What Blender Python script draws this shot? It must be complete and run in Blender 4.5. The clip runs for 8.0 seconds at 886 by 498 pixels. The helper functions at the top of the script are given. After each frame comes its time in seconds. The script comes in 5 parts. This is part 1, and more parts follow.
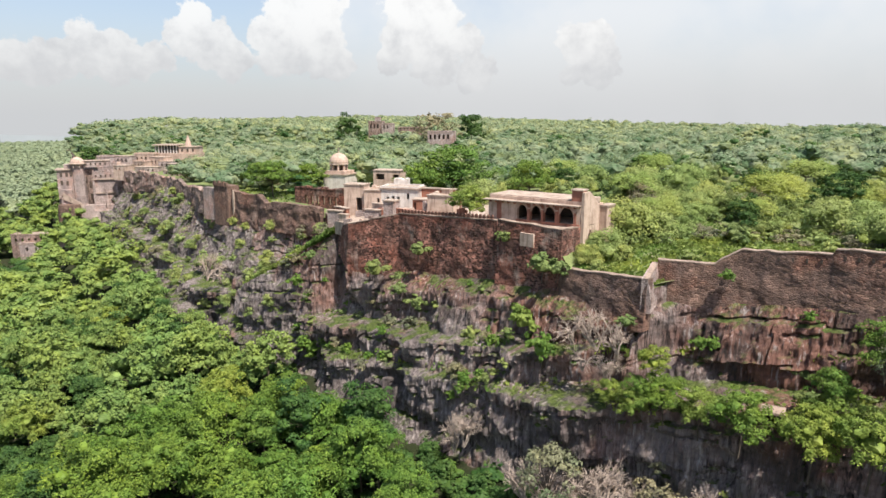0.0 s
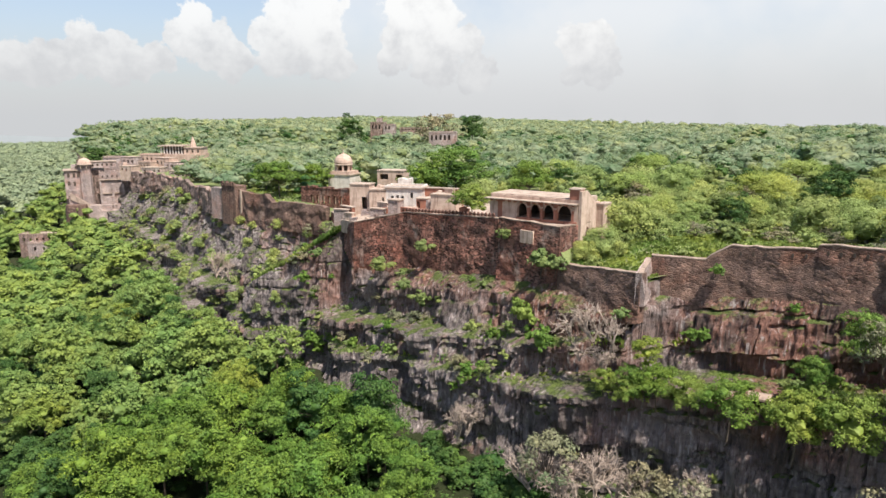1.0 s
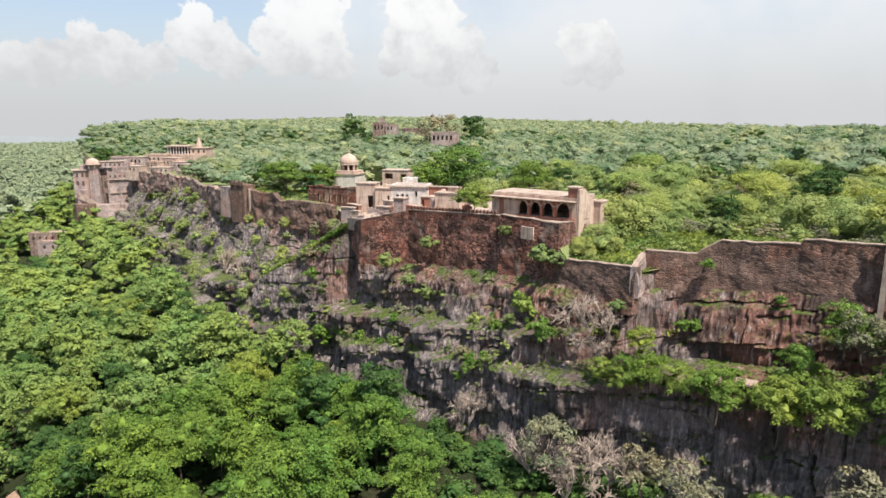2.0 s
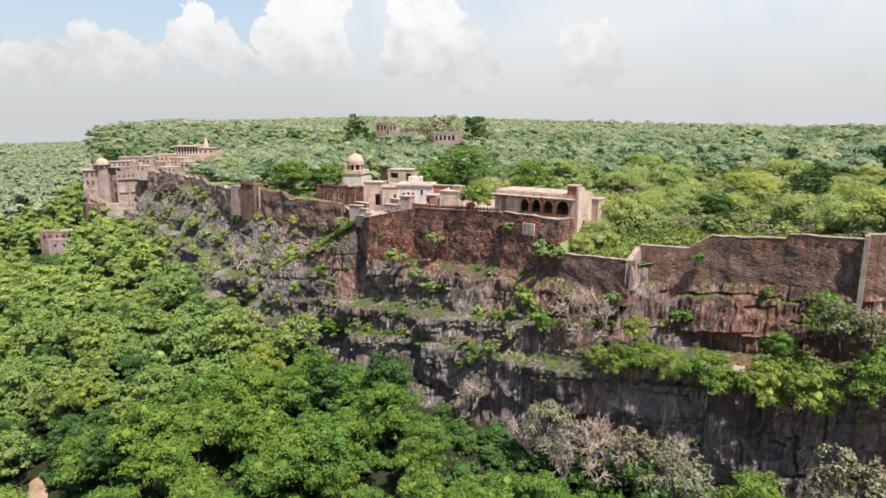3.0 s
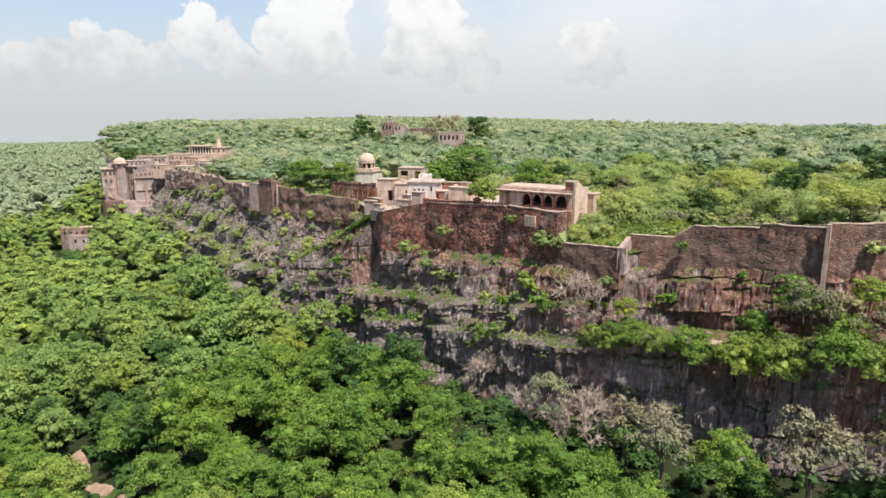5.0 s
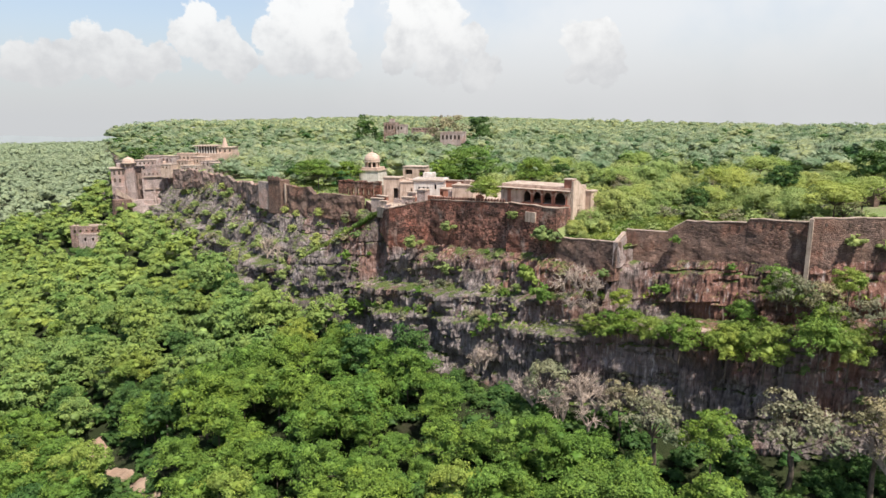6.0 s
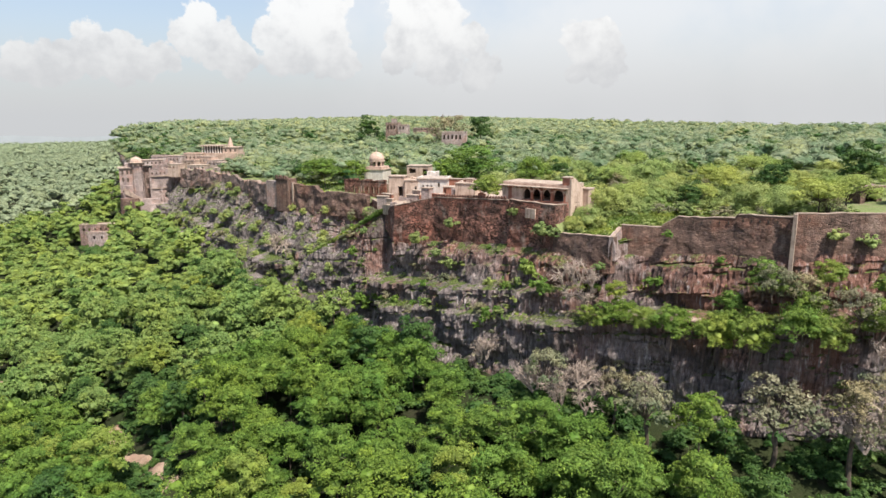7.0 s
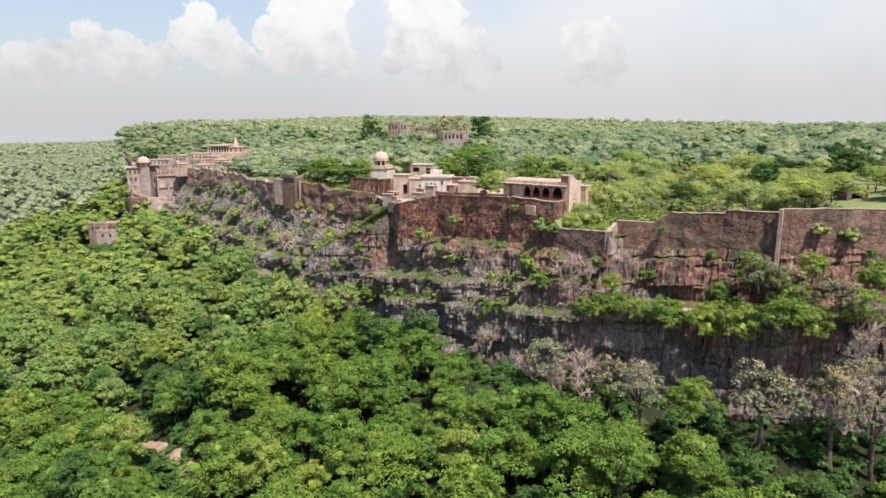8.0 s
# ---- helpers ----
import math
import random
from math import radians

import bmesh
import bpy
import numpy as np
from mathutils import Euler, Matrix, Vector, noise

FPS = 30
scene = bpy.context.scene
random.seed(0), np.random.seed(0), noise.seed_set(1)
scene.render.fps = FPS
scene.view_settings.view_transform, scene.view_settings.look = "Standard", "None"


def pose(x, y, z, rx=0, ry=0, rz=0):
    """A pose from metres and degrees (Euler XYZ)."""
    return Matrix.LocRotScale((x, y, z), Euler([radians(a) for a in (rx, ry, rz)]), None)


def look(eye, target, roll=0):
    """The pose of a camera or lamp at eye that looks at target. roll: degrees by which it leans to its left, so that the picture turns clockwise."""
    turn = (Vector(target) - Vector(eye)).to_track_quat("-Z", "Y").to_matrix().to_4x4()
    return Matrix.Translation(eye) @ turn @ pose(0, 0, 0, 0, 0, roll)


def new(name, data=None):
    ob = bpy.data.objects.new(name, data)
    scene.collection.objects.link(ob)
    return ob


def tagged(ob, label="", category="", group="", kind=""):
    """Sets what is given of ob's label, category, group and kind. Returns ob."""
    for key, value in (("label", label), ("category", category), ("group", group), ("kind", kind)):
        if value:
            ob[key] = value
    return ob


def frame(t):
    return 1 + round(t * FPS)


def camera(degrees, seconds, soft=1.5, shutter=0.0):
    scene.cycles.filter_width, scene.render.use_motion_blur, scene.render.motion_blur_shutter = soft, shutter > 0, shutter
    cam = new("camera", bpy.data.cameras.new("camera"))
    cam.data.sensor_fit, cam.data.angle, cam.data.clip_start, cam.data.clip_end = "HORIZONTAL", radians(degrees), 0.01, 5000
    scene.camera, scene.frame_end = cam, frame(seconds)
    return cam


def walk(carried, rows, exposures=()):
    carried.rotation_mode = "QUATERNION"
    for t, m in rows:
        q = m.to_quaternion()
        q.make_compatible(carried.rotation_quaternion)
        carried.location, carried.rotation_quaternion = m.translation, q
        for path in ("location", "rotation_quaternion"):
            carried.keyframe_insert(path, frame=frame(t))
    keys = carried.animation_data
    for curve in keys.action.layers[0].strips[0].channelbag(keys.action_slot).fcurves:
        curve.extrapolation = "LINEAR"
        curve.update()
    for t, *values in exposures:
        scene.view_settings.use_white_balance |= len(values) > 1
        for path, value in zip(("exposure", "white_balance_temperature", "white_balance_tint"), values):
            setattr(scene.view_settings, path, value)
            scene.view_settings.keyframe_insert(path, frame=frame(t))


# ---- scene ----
cam = camera(68.0, 8.0)
METRES, EYE, TILT, LEAN, TURN = 56.0, 23.8, -11.5, 0.0, 0.0
ROWS = [
    (0.0, 0.0, 0.0, 0.0, 0.0, 0.0, -0.0),
    (0.5, -0.00374, -0.041, -0.00532, 0.023, 0.017, 0.02),
    (1.0, -0.00894, -0.0903, -0.01223, 0.051, 0.034, 0.05),
    (1.5, -0.01398, -0.1389, -0.01964, 0.085, 0.045, 0.06),
    (3.0, -0.03481, -0.3102, -0.04392, 0.238, 0.028, 0.08),
    (3.5, -0.04267, -0.3681, -0.05213, 0.277, 0.017, 0.09),
    (4.0, -0.05037, -0.4315, -0.0613, 0.323, -0.006, 0.1),
    (4.5, -0.05779, -0.4913, -0.07063, 0.357, -0.017, 0.09),
    (6.0, -0.08116, -0.6854, -0.10057, 0.441, -0.074, 0.17),
    (6.5, -0.08818, -0.7481, -0.11025, 0.453, -0.091, 0.18),
    (7.0, -0.09593, -0.8162, -0.12078, 0.47, -0.102, 0.22),
    (7.5, -0.10329, -0.8792, -0.13063, 0.481, -0.13, 0.26),
    (8.0, -0.11133, -0.948, -0.14116, 0.492, -0.136, 0.29),
]
walk(cam, [(t, pose(0, 0, EYE, TILT, LEAN, TURN) @ pose(METRES * x, METRES * y, METRES * z, 90 + pitch, roll, yaw)) for t, x, y, z, yaw, pitch, roll in ROWS])

# ---- light ----
SUN_DIR = Vector((0.28, -0.37, 0.89)).normalized()
world = bpy.data.worlds.new("sky")
scene.world = world
world.use_nodes = True
wn = world.node_tree
wn.nodes.clear()
sky = wn.nodes.new("ShaderNodeTexSky")
sky.sky_type = "NISHITA"
sky.sun_disc = False
sky.sun_elevation = math.asin(SUN_DIR.z)
sky.sun_rotation = math.atan2(SUN_DIR.x, SUN_DIR.y)
sky.air_density, sky.dust_density, sky.ozone_density = 1.0, 1.2, 1.5


def wnode(kind, **sets):
    n = wn.nodes.new(kind)
    for key, value in sets.items():
        n.inputs[key].default_value = value
    return n


def wmath(op, a, b=0.0, clamp=False):
    n = wn.nodes.new("ShaderNodeMath")
    n.operation, n.use_clamp = op, clamp
    for v, s in ((a, n.inputs[0]), (b, n.inputs[1])):
        if isinstance(v, (int, float)):
            s.default_value = v
        else:
            wn.links.new(v, s)
    return n.outputs[0]


def wmix(fac, a, b):
    n = wn.nodes.new("ShaderNodeMix")
    n.data_type = "RGBA"
    for v, s in ((fac, n.inputs[0]), (a, n.inputs[6]), (b, n.inputs[7])):
        if isinstance(v, tuple):
            s.default_value = (*v, 1)
        elif isinstance(v, (int, float)):
            s.default_value = v
        else:
            wn.links.new(v, s)
    return n.outputs[2]


def wstep(v, lo, hi):
    n = wnode("ShaderNodeMapRange")
    n.interpolation_type = "SMOOTHSTEP"
    n.inputs[1].default_value, n.inputs[2].default_value = lo, hi
    wn.links.new(v, n.inputs[0])
    return n.outputs[0]


# Cumulus towers over the horizon: heaps of soft lobes (bearing, height, radius in radians), ruffled by noise.
PUFFS = [
    (-0.559, 0.07, 0.028), (-0.541, 0.066, 0.029), (-0.51, 0.072, 0.025), (-0.477, 0.085, 0.033),
    (-0.448, 0.077, 0.034), (-0.421, 0.07, 0.025), (-0.4, 0.076, 0.023), (-0.346, 0.125, 0.026),
    (-0.358, 0.108, 0.029), (-0.328, 0.097, 0.034), (-0.303, 0.076, 0.028), (-0.214, 0.137, 0.038),
    (-0.181, 0.151, 0.039), (-0.254, 0.109, 0.025), (-0.227, 0.096, 0.041), (-0.18, 0.09, 0.039),
    (-0.156, 0.075, 0.026), (-0.053, 0.147, 0.036), (-0.016, 0.132, 0.038), (-0.06, 0.102, 0.034),
    (-0.012, 0.087, 0.041), (0.033, 0.102, 0.025), (0.05, 0.061, 0.029), (-0.078, 0.082, 0.021),
    (0.196, 0.099, 0.028), (0.217, 0.103, 0.028), (0.225, 0.071, 0.033), (0.187, 0.054, 0.016)]
split = wnode("ShaderNodeSeparateXYZ")
wn.links.new(wnode("ShaderNodeTexCoord").outputs["Generated"], split.inputs[0])
bearing = wmath("ARCTAN2", split.outputs[0], split.outputs[1])
height = wmath("ARCSINE", split.outputs[2])
flat = wnode("ShaderNodeCombineXYZ")
wn.links.new(bearing, flat.inputs[0])
wn.links.new(height, flat.inputs[1])


def wnoise(scale, detail, rough, shift=0.0):
    n = wnode("ShaderNodeTexNoise", Scale=scale, Detail=detail, Roughness=rough)
    m = wnode("ShaderNodeVectorMath")
    m.inputs[1].default_value = (shift, shift, 0.3)
    wn.links.new(flat.outputs[0], m.inputs[0])
    wn.links.new(m.outputs[0], n.inputs["Vector"])
    return n.outputs["Fac"]


heap = None
for px_, py_, pr_ in PUFFS:
    d = wnode("ShaderNodeVectorMath")
    d.operation = "DISTANCE"
    d.inputs[1].default_value = (px_, py_, 0)
    wn.links.new(flat.outputs[0], d.inputs[0])
    v = wmath("SUBTRACT", 1.0, wmath("DIVIDE", d.outputs["Value"], pr_ * 1.35))
    heap = v if heap is None else wmath("MAXIMUM", heap, v)
ruffle = wmath("SUBTRACT", wnoise(38, 6, 0.55), 0.5)
density = wmath("ADD", heap, wmath("MULTIPLY", ruffle, 1.1))
cumulus = wstep(density, 0.17, 0.3)
veil = wstep(wmath("ADD", wnoise(2.6, 5, 0.55, 4.0), wmath("MULTIPLY", bearing, 0.34)), 0.42, 0.72)
billow = wnoise(24, 5, 0.6, 0.012)
lit = wstep(wmath("ADD", wmath("MULTIPLY", billow, 0.9), wmath("MULTIPLY", height, 2.4)), 0.38, 0.85)
air = wstep(height, 0.16, -0.01)
low_air = wmath("ADD", wmath("MULTIPLY", wstep(height, 0.5, 0.14), 0.92), 0.08)
col = wmix(wmath("MULTIPLY", wmath("MULTIPLY", veil, 0.8), low_air), wmix(wmath("MULTIPLY", low_air, 0.42), sky.outputs[0], (4.7, 5.2, 6.0)), (6.0, 6.05, 6.1))
col = wmix(wmath("MULTIPLY", cumulus, 0.92), col, wmix(lit, (4.3, 4.35, 4.5), (6.6, 6.6, 6.55)))
col = wmix(wmath("MULTIPLY", air, 0.85), col, (4.25, 4.3, 4.4))
bg = wnode("ShaderNodeBackground", Strength=0.096)
wo = wnode("ShaderNodeOutputWorld")
wn.links.new(col, bg.inputs[0])
wn.links.new(bg.outputs[0], wo.inputs[0])
sun_data = bpy.data.lights.new("sun", "SUN")
sun_data.energy, sun_data.angle, sun_data.color = 5.0, radians(0.6), (1.0, 0.95, 0.87)
sun = new("sun", sun_data)
sun.matrix_world = look((0, 0, 200), Vector((0, 0, 200)) - SUN_DIR)
scene.view_settings.exposure = 0.65

# ---- materials ----


class Net:
    """Small helper round a material's node tree."""

    def __init__(self, name):
        self.m = bpy.data.materials.new(name)
        self.m.use_nodes = True
        self.t = self.m.node_tree
        self.b = self.t.nodes["Principled BSDF"]
        self.out = self.t.nodes["Material Output"]
        self.co = self.node("ShaderNodeTexCoord").outputs["Object"]

    def node(self, kind):
        return self.t.nodes.new(kind)

    def put(self, value, socket):
        if isinstance(value, (int, float, tuple)):
            socket.default_value = value
        else:
            self.t.links.new(value, socket)

    def scaled(self, sx, sy, sz, vec=None):
        n = self.node("ShaderNodeMapping")
        n.inputs["Scale"].default_value = (sx, sy, sz)
        self.t.links.new(vec or self.co, n.inputs["Vector"])
        return n.outputs[0]

    def noise(self, scale, detail=4, rough=0.6, vec=None, warp=0.0):
        n = self.node("ShaderNodeTexNoise")
        n.inputs["Scale"].default_value = scale
        n.inputs["Detail"].default_value = detail
        n.inputs["Roughness"].default_value = rough
        n.inputs["Distortion"].default_value = warp
        self.t.links.new(vec or self.co, n.inputs["Vector"])
        return n.outputs["Fac"]

    def cells(self, scale, feature="F1", vec=None, out="Distance"):
        n = self.node("ShaderNodeTexVoronoi")
        n.feature = feature
        n.inputs["Scale"].default_value = scale
        self.t.links.new(vec or self.co, n.inputs["Vector"])
        return n.outputs[out]

    def ramp(self, fac, *stops):
        n = self.node("ShaderNodeValToRGB")
        e = n.color_ramp.elements
        while len(e) < len(stops):
            e.new(0.5)
        for el, (p, c) in zip(e, stops):
            el.position = p
            el.color = (*c, 1) if isinstance(c, tuple) else (c, c, c, 1)
        self.t.links.new(fac, n.inputs[0])
        return n.outputs[0]

    def mix(self, fac, a, b, mode="MIX"):
        n = self.node("ShaderNodeMix")
        n.data_type, n.blend_type = "RGBA", mode
        self.put(fac, n.inputs[0])
        for v, s in ((a, n.inputs[6]), (b, n.inputs[7])):
            self.put((*v, 1) if isinstance(v, tuple) and len(v) == 3 else v, s)
        return n.outputs[2]

    def math(self, op, a, b=0.0):
        n = self.node("ShaderNodeMath")
        n.operation = op
        self.put(a, n.inputs[0])
        self.put(b, n.inputs[1])
        return n.outputs[0]

    def bump(self, height, strength, dist, normal=None):
        n = self.node("ShaderNodeBump")
        n.inputs["Strength"].default_value = strength
        n.inputs["Distance"].default_value = dist
        self.t.links.new(height, n.inputs["Height"])
        if normal:
            self.t.links.new(normal, n.inputs["Normal"])
        return n.outputs[0]

    def done(self, colour, rough=0.9, normal=None, spec=0.2):
        self.put((*colour, 1) if isinstance(colour, tuple) else colour, self.b.inputs["Base Color"])
        self.put(rough, self.b.inputs["Roughness"])
        self.b.inputs["Specular IOR Level"].default_value = spec
        if normal:
            self.t.links.new(normal, self.b.inputs["Normal"])
        return self.m


def leaf_material(name, dark, mid, light, glow=0.28, vary=1.0):
    """Leaves: colour varies leaf by leaf, tree by tree; some light comes through."""
    n = Net(name)
    geo = n.node("ShaderNodeNewGeometry").outputs["Random Per Island"]
    obj = n.node("ShaderNodeObjectInfo").outputs["Random"]
    c = n.ramp(geo, (0.0, dark), (0.55, mid), (1.0, light))
    tone = n.ramp(obj, (0.0, (0.84, 0.93, 0.85)), (0.5, (1.0, 1.0, 1.0)), (1.0, (1.13, 1.05, 0.88)))
    c = n.mix(1.0, c, tone, "MULTIPLY")
    patch = n.ramp(n.noise(0.45, 2), (0.3, 0.78), (0.7, 1.15))
    c = n.mix(1.0, c, patch, "MULTIPLY")
    broad = n.ramp(n.noise(0.085, 3, 0.7), (0.36, (0.55, 0.72, 0.62)), (0.5, (1.0, 1.0, 1.0)), (0.62, (1.25, 1.15, 0.85)))
    c = n.mix(vary, c, broad, "MULTIPLY")
    n.done(c, 0.6, spec=0.25)
    tr = n.node("ShaderNodeBsdfTranslucent")
    n.t.links.new(c, tr.inputs[0])
    mx = n.node("ShaderNodeMixShader")
    mx.inputs[0].default_value = glow
    n.t.links.new(n.b.outputs[0], mx.inputs[1])
    n.t.links.new(tr.outputs[0], mx.inputs[2])
    n.t.links.new(mx.outputs[0], n.out.inputs[0])
    return n.m


def masonry_material(name, base, dark, mortar, pale, course=2.2, stain=0.5, stones=0.85):
    """Rubble masonry: stones, pale mortar, broken render, damp black streaks running down from the top."""
    n = Net(name)
    v = n.scaled(1, 1, 1.7)
    v2 = n.node("ShaderNodeVectorMath")
    v2.operation = "ADD"
    w = n.node("ShaderNodeTexNoise")
    w.inputs["Scale"].default_value = 1.5
    n.t.links.new(n.co, w.inputs["Vector"])
    n.t.links.new(v, v2.inputs[0])
    half = n.node("ShaderNodeVectorMath")
    half.operation = "SCALE"
    half.inputs["Scale"].default_value = 0.3
    n.t.links.new(w.outputs["Color"], half.inputs[0])
    n.t.links.new(half.outputs[0], v2.inputs[1])
    stone = n.cells(course, "F1", v2.outputs[0], "Color")
    edge = n.cells(course, "DISTANCE_TO_EDGE", v2.outputs[0])
    c = n.mix(n.ramp(n.noise(0.16, 7, 0.7), (0.4, 0.0), (0.58, 1.0)), dark, base)
    warm = n.noise(0.09, 6, 0.65, n.scaled(1, 1, 1.3))
    c = n.mix(n.ramp(warm, (0.5, 0.0), (0.64, 0.65)), c, (base[0] * 1.05, base[1] * 0.72, base[2] * 0.6))
    bare = n.ramp(n.noise(0.22, 6, 0.7), (0.42, 0.25), (0.56, 1.0))
    hue = n.ramp(stone, (0.25, 0.3), (0.5, 0.85), (0.6, 1.3), (0.74, 2.3))
    c = n.mix(n.math("MULTIPLY", bare, stones), c, hue, "MULTIPLY")
    c = n.mix(n.math("MULTIPLY", n.ramp(edge, (0.0, 0.7), (0.1, 0.0)), bare), c, mortar)
    streak = n.noise(1.0, 6, 0.65, n.scaled(0.7, 0.7, 0.07))
    c = n.mix(n.ramp(streak, (0.48, 0.0), (0.66, stain)), c, tuple(x * 0.4 for x in dark))
    damp = n.noise(0.12, 7, 0.72, n.scaled(1, 1, 0.7))
    c = n.mix(n.ramp(damp, (0.52, 0.0), (0.64, 0.55 * stain)), c, tuple(x * 0.45 for x in dark))
    lime = n.noise(0.2, 7, 0.7, n.scaled(1, 1, 0.6))
    c = n.mix(n.ramp(lime, (0.57, 0.0), (0.68, 0.7)), c, pale)
    grit = n.noise(5.0, 5, 0.7)
    c = n.mix(1.0, c, n.ramp(grit, (0.3, 0.7), (0.7, 1.25)), "MULTIPLY")
    h = n.math("ADD", n.ramp(edge, (0.0, 0.0), (0.15, 1.0)), n.noise(7, 4))
    return n.done(c, 0.92, n.bump(h, 0.8, 0.1))


def rock_material():
    """Grey sandstone, washed rust-red below the masonry, with pale and black water streaks."""
    n = Net("sandstone_rock")
    axes = n.node("ShaderNodeSeparateXYZ")
    n.t.links.new(n.co, axes.inputs[0])
    clip = lambda v, lo, hi: n.math("MINIMUM", n.math("MAXIMUM", v, lo), hi)
    big = n.noise(0.05, 5, 0.65)
    big = n.math("ADD", big, n.math("MULTIPLY", clip(axes.outputs["X"], -90.0, 50.0), 0.0012))
    big = n.math("ADD", big, n.math("MULTIPLY", n.math("ADD", clip(axes.outputs["Z"], -30.0, -4.0), 15.0), 0.008))
    c = n.mix(n.ramp(big, (0.42, 0.0), (0.6, 1.0)), (0.245, 0.2, 0.188), (0.24, 0.122, 0.092))
    bands = n.noise(0.5, 5, 0.65, n.scaled(0.12, 0.12, 2.0))
    c = n.mix(1.0, c, n.ramp(bands, (0.3, 0.7), (0.5, 1.0), (0.75, 1.2)), "MULTIPLY")
    run = n.noise(1.3, 7, 0.7, n.scaled(1.1, 1.1, 0.09))
    wet = n.ramp(n.noise(0.13, 5, 0.65), (0.42, 0.25), (0.58, 1.0))
    c = n.mix(n.math("MULTIPLY", n.ramp(run, (0.5, 0.0), (0.6, 0.9)), wet), c, (0.036, 0.031, 0.03))
    dry = n.ramp(n.noise(0.17, 5, 0.65, n.scaled(1, 1, 1.4)), (0.42, 0.3), (0.58, 1.0))
    c = n.mix(n.math("MULTIPLY", n.ramp(run, (0.36, 1.0), (0.46, 0.0)), dry), c, (0.48, 0.42, 0.395))
    blot = n.noise(0.11, 6, 0.62, n.scaled(1, 1, 0.6))
    c = n.mix(n.ramp(blot, (0.48, 0.0), (0.6, 0.7)), c, (0.07, 0.058, 0.054))
    rust = n.noise(0.16, 5, 0.6, n.scaled(1, 1, 0.5))
    c = n.mix(n.ramp(rust, (0.6, 0.0), (0.78, 0.6)), c, (0.30, 0.13, 0.08))
    up = n.node("ShaderNodeSeparateXYZ")
    n.t.links.new(n.node("ShaderNodeNewGeometry").outputs["Normal"], up.inputs[0])
    flat = n.math("MULTIPLY", n.ramp(up.outputs["Z"], (0.55, 0.0), (0.8, 1.0)), n.ramp(n.noise(0.3, 5), (0.42, 0.0), (0.55, 1.0)))
    grass = n.ramp(n.noise(1.4, 5), (0.3, (0.05, 0.075, 0.02)), (0.7, (0.14, 0.17, 0.045)))
    c = n.mix(flat, c, grass)
    h = n.math("ADD", n.noise(1.3, 9, 0.72, n.scaled(1, 1, 0.4)), n.math("MULTIPLY", n.cells(1.2, "F1", n.scaled(1, 1, 0.4)), 0.8))
    return n.done(c, 0.95, n.bump(h, 1.0, 0.8))


def ground_material(name, a, b, c0):
    n = Net(name)
    c = n.mix(n.ramp(n.noise(0.05, 6), (0.4, 0.0), (0.62, 1.0)), a, b)
    c = n.mix(n.ramp(n.noise(0.25, 6), (0.52, 0.0), (0.66, 0.8)), c, c0)
    c = n.mix(1.0, c, n.ramp(n.noise(2.5, 6, 0.7), (0.25, 0.6), (0.75, 1.3)), "MULTIPLY")
    return n.done(c, 0.95, n.bump(n.noise(3, 6, 0.7), 0.9, 0.3))


def plaster_material(name, base, dirt, amount=0.6):
    n = Net(name)
    c = n.mix(n.ramp(n.noise(0.5, 6, 0.65), (0.42, 0.0), (0.7, amount)), base, dirt)
    run = n.noise(1.2, 6, 0.6, n.scaled(1.6, 1.6, 0.15))
    c = n.mix(n.ramp(run, (0.52, 0.0), (0.75, amount)), c, tuple(x * 0.45 for x in dirt))
    c = n.mix(1.0, c, n.ramp(n.noise(6, 5), (0.3, 0.85), (0.7, 1.1)), "MULTIPLY")
    return n.done(c, 0.9, n.bump(n.noise(5, 6, 0.7), 0.5, 0.05))


def plain_material(name, base, rough=0.9, vary=0.25, scale=3.0):
    n = Net(name)
    c = n.mix(1.0, base, n.ramp(n.noise(scale, 5), (0.3, 1 - vary), (0.7, 1 + vary)), "MULTIPLY")
    return n.done(c, rough, n.bump(n.noise(scale * 3, 4), 0.4, 0.03))


LEAF_VALLEY = leaf_material("leaves_bright", (0.082, 0.145, 0.024), (0.122, 0.20, 0.033), (0.182, 0.27, 0.047), 0.13, 0.9)
LEAF_DARK = leaf_material("leaves_dark", (0.045, 0.095, 0.024), (0.06, 0.12, 0.028), (0.09, 0.155, 0.038), 0.15)
LEAF_SCRUB = leaf_material("leaves_scrub", (0.31, 0.36, 0.125), (0.35, 0.40, 0.14), (0.39, 0.44, 0.16), 0.34, 0.7)
LEAF_OLIVE = leaf_material("leaves_olive", (0.17, 0.215, 0.075), (0.215, 0.265, 0.09), (0.265, 0.315, 0.11), 0.25, 0.7)
LEAF_YELLOW = leaf_material("leaves_yellow", (0.28, 0.335, 0.09), (0.335, 0.395, 0.11), (0.39, 0.445, 0.14), 0.34, 0.5)
# far plateau leaves: aerial haze painted in as a paler, bluer green
LEAF_FAR_HAZE = leaf_material("leaves_far_haze", (0.25, 0.305, 0.205), (0.27, 0.325, 0.215), (0.29, 0.345, 0.23), 0.34, 0.95)
LEAF_LIGHT = leaf_material("leaves_light", (0.16, 0.215, 0.04), (0.22, 0.285, 0.055), (0.28, 0.34, 0.075), 0.2)
# valley leaves beyond the near trees, lightened in colour for haze
LEAF_CANOPY_HAZE = leaf_material("leaves_canopy", (0.135, 0.20, 0.055), (0.18, 0.255, 0.068), (0.235, 0.315, 0.092), 0.14, 0.9)
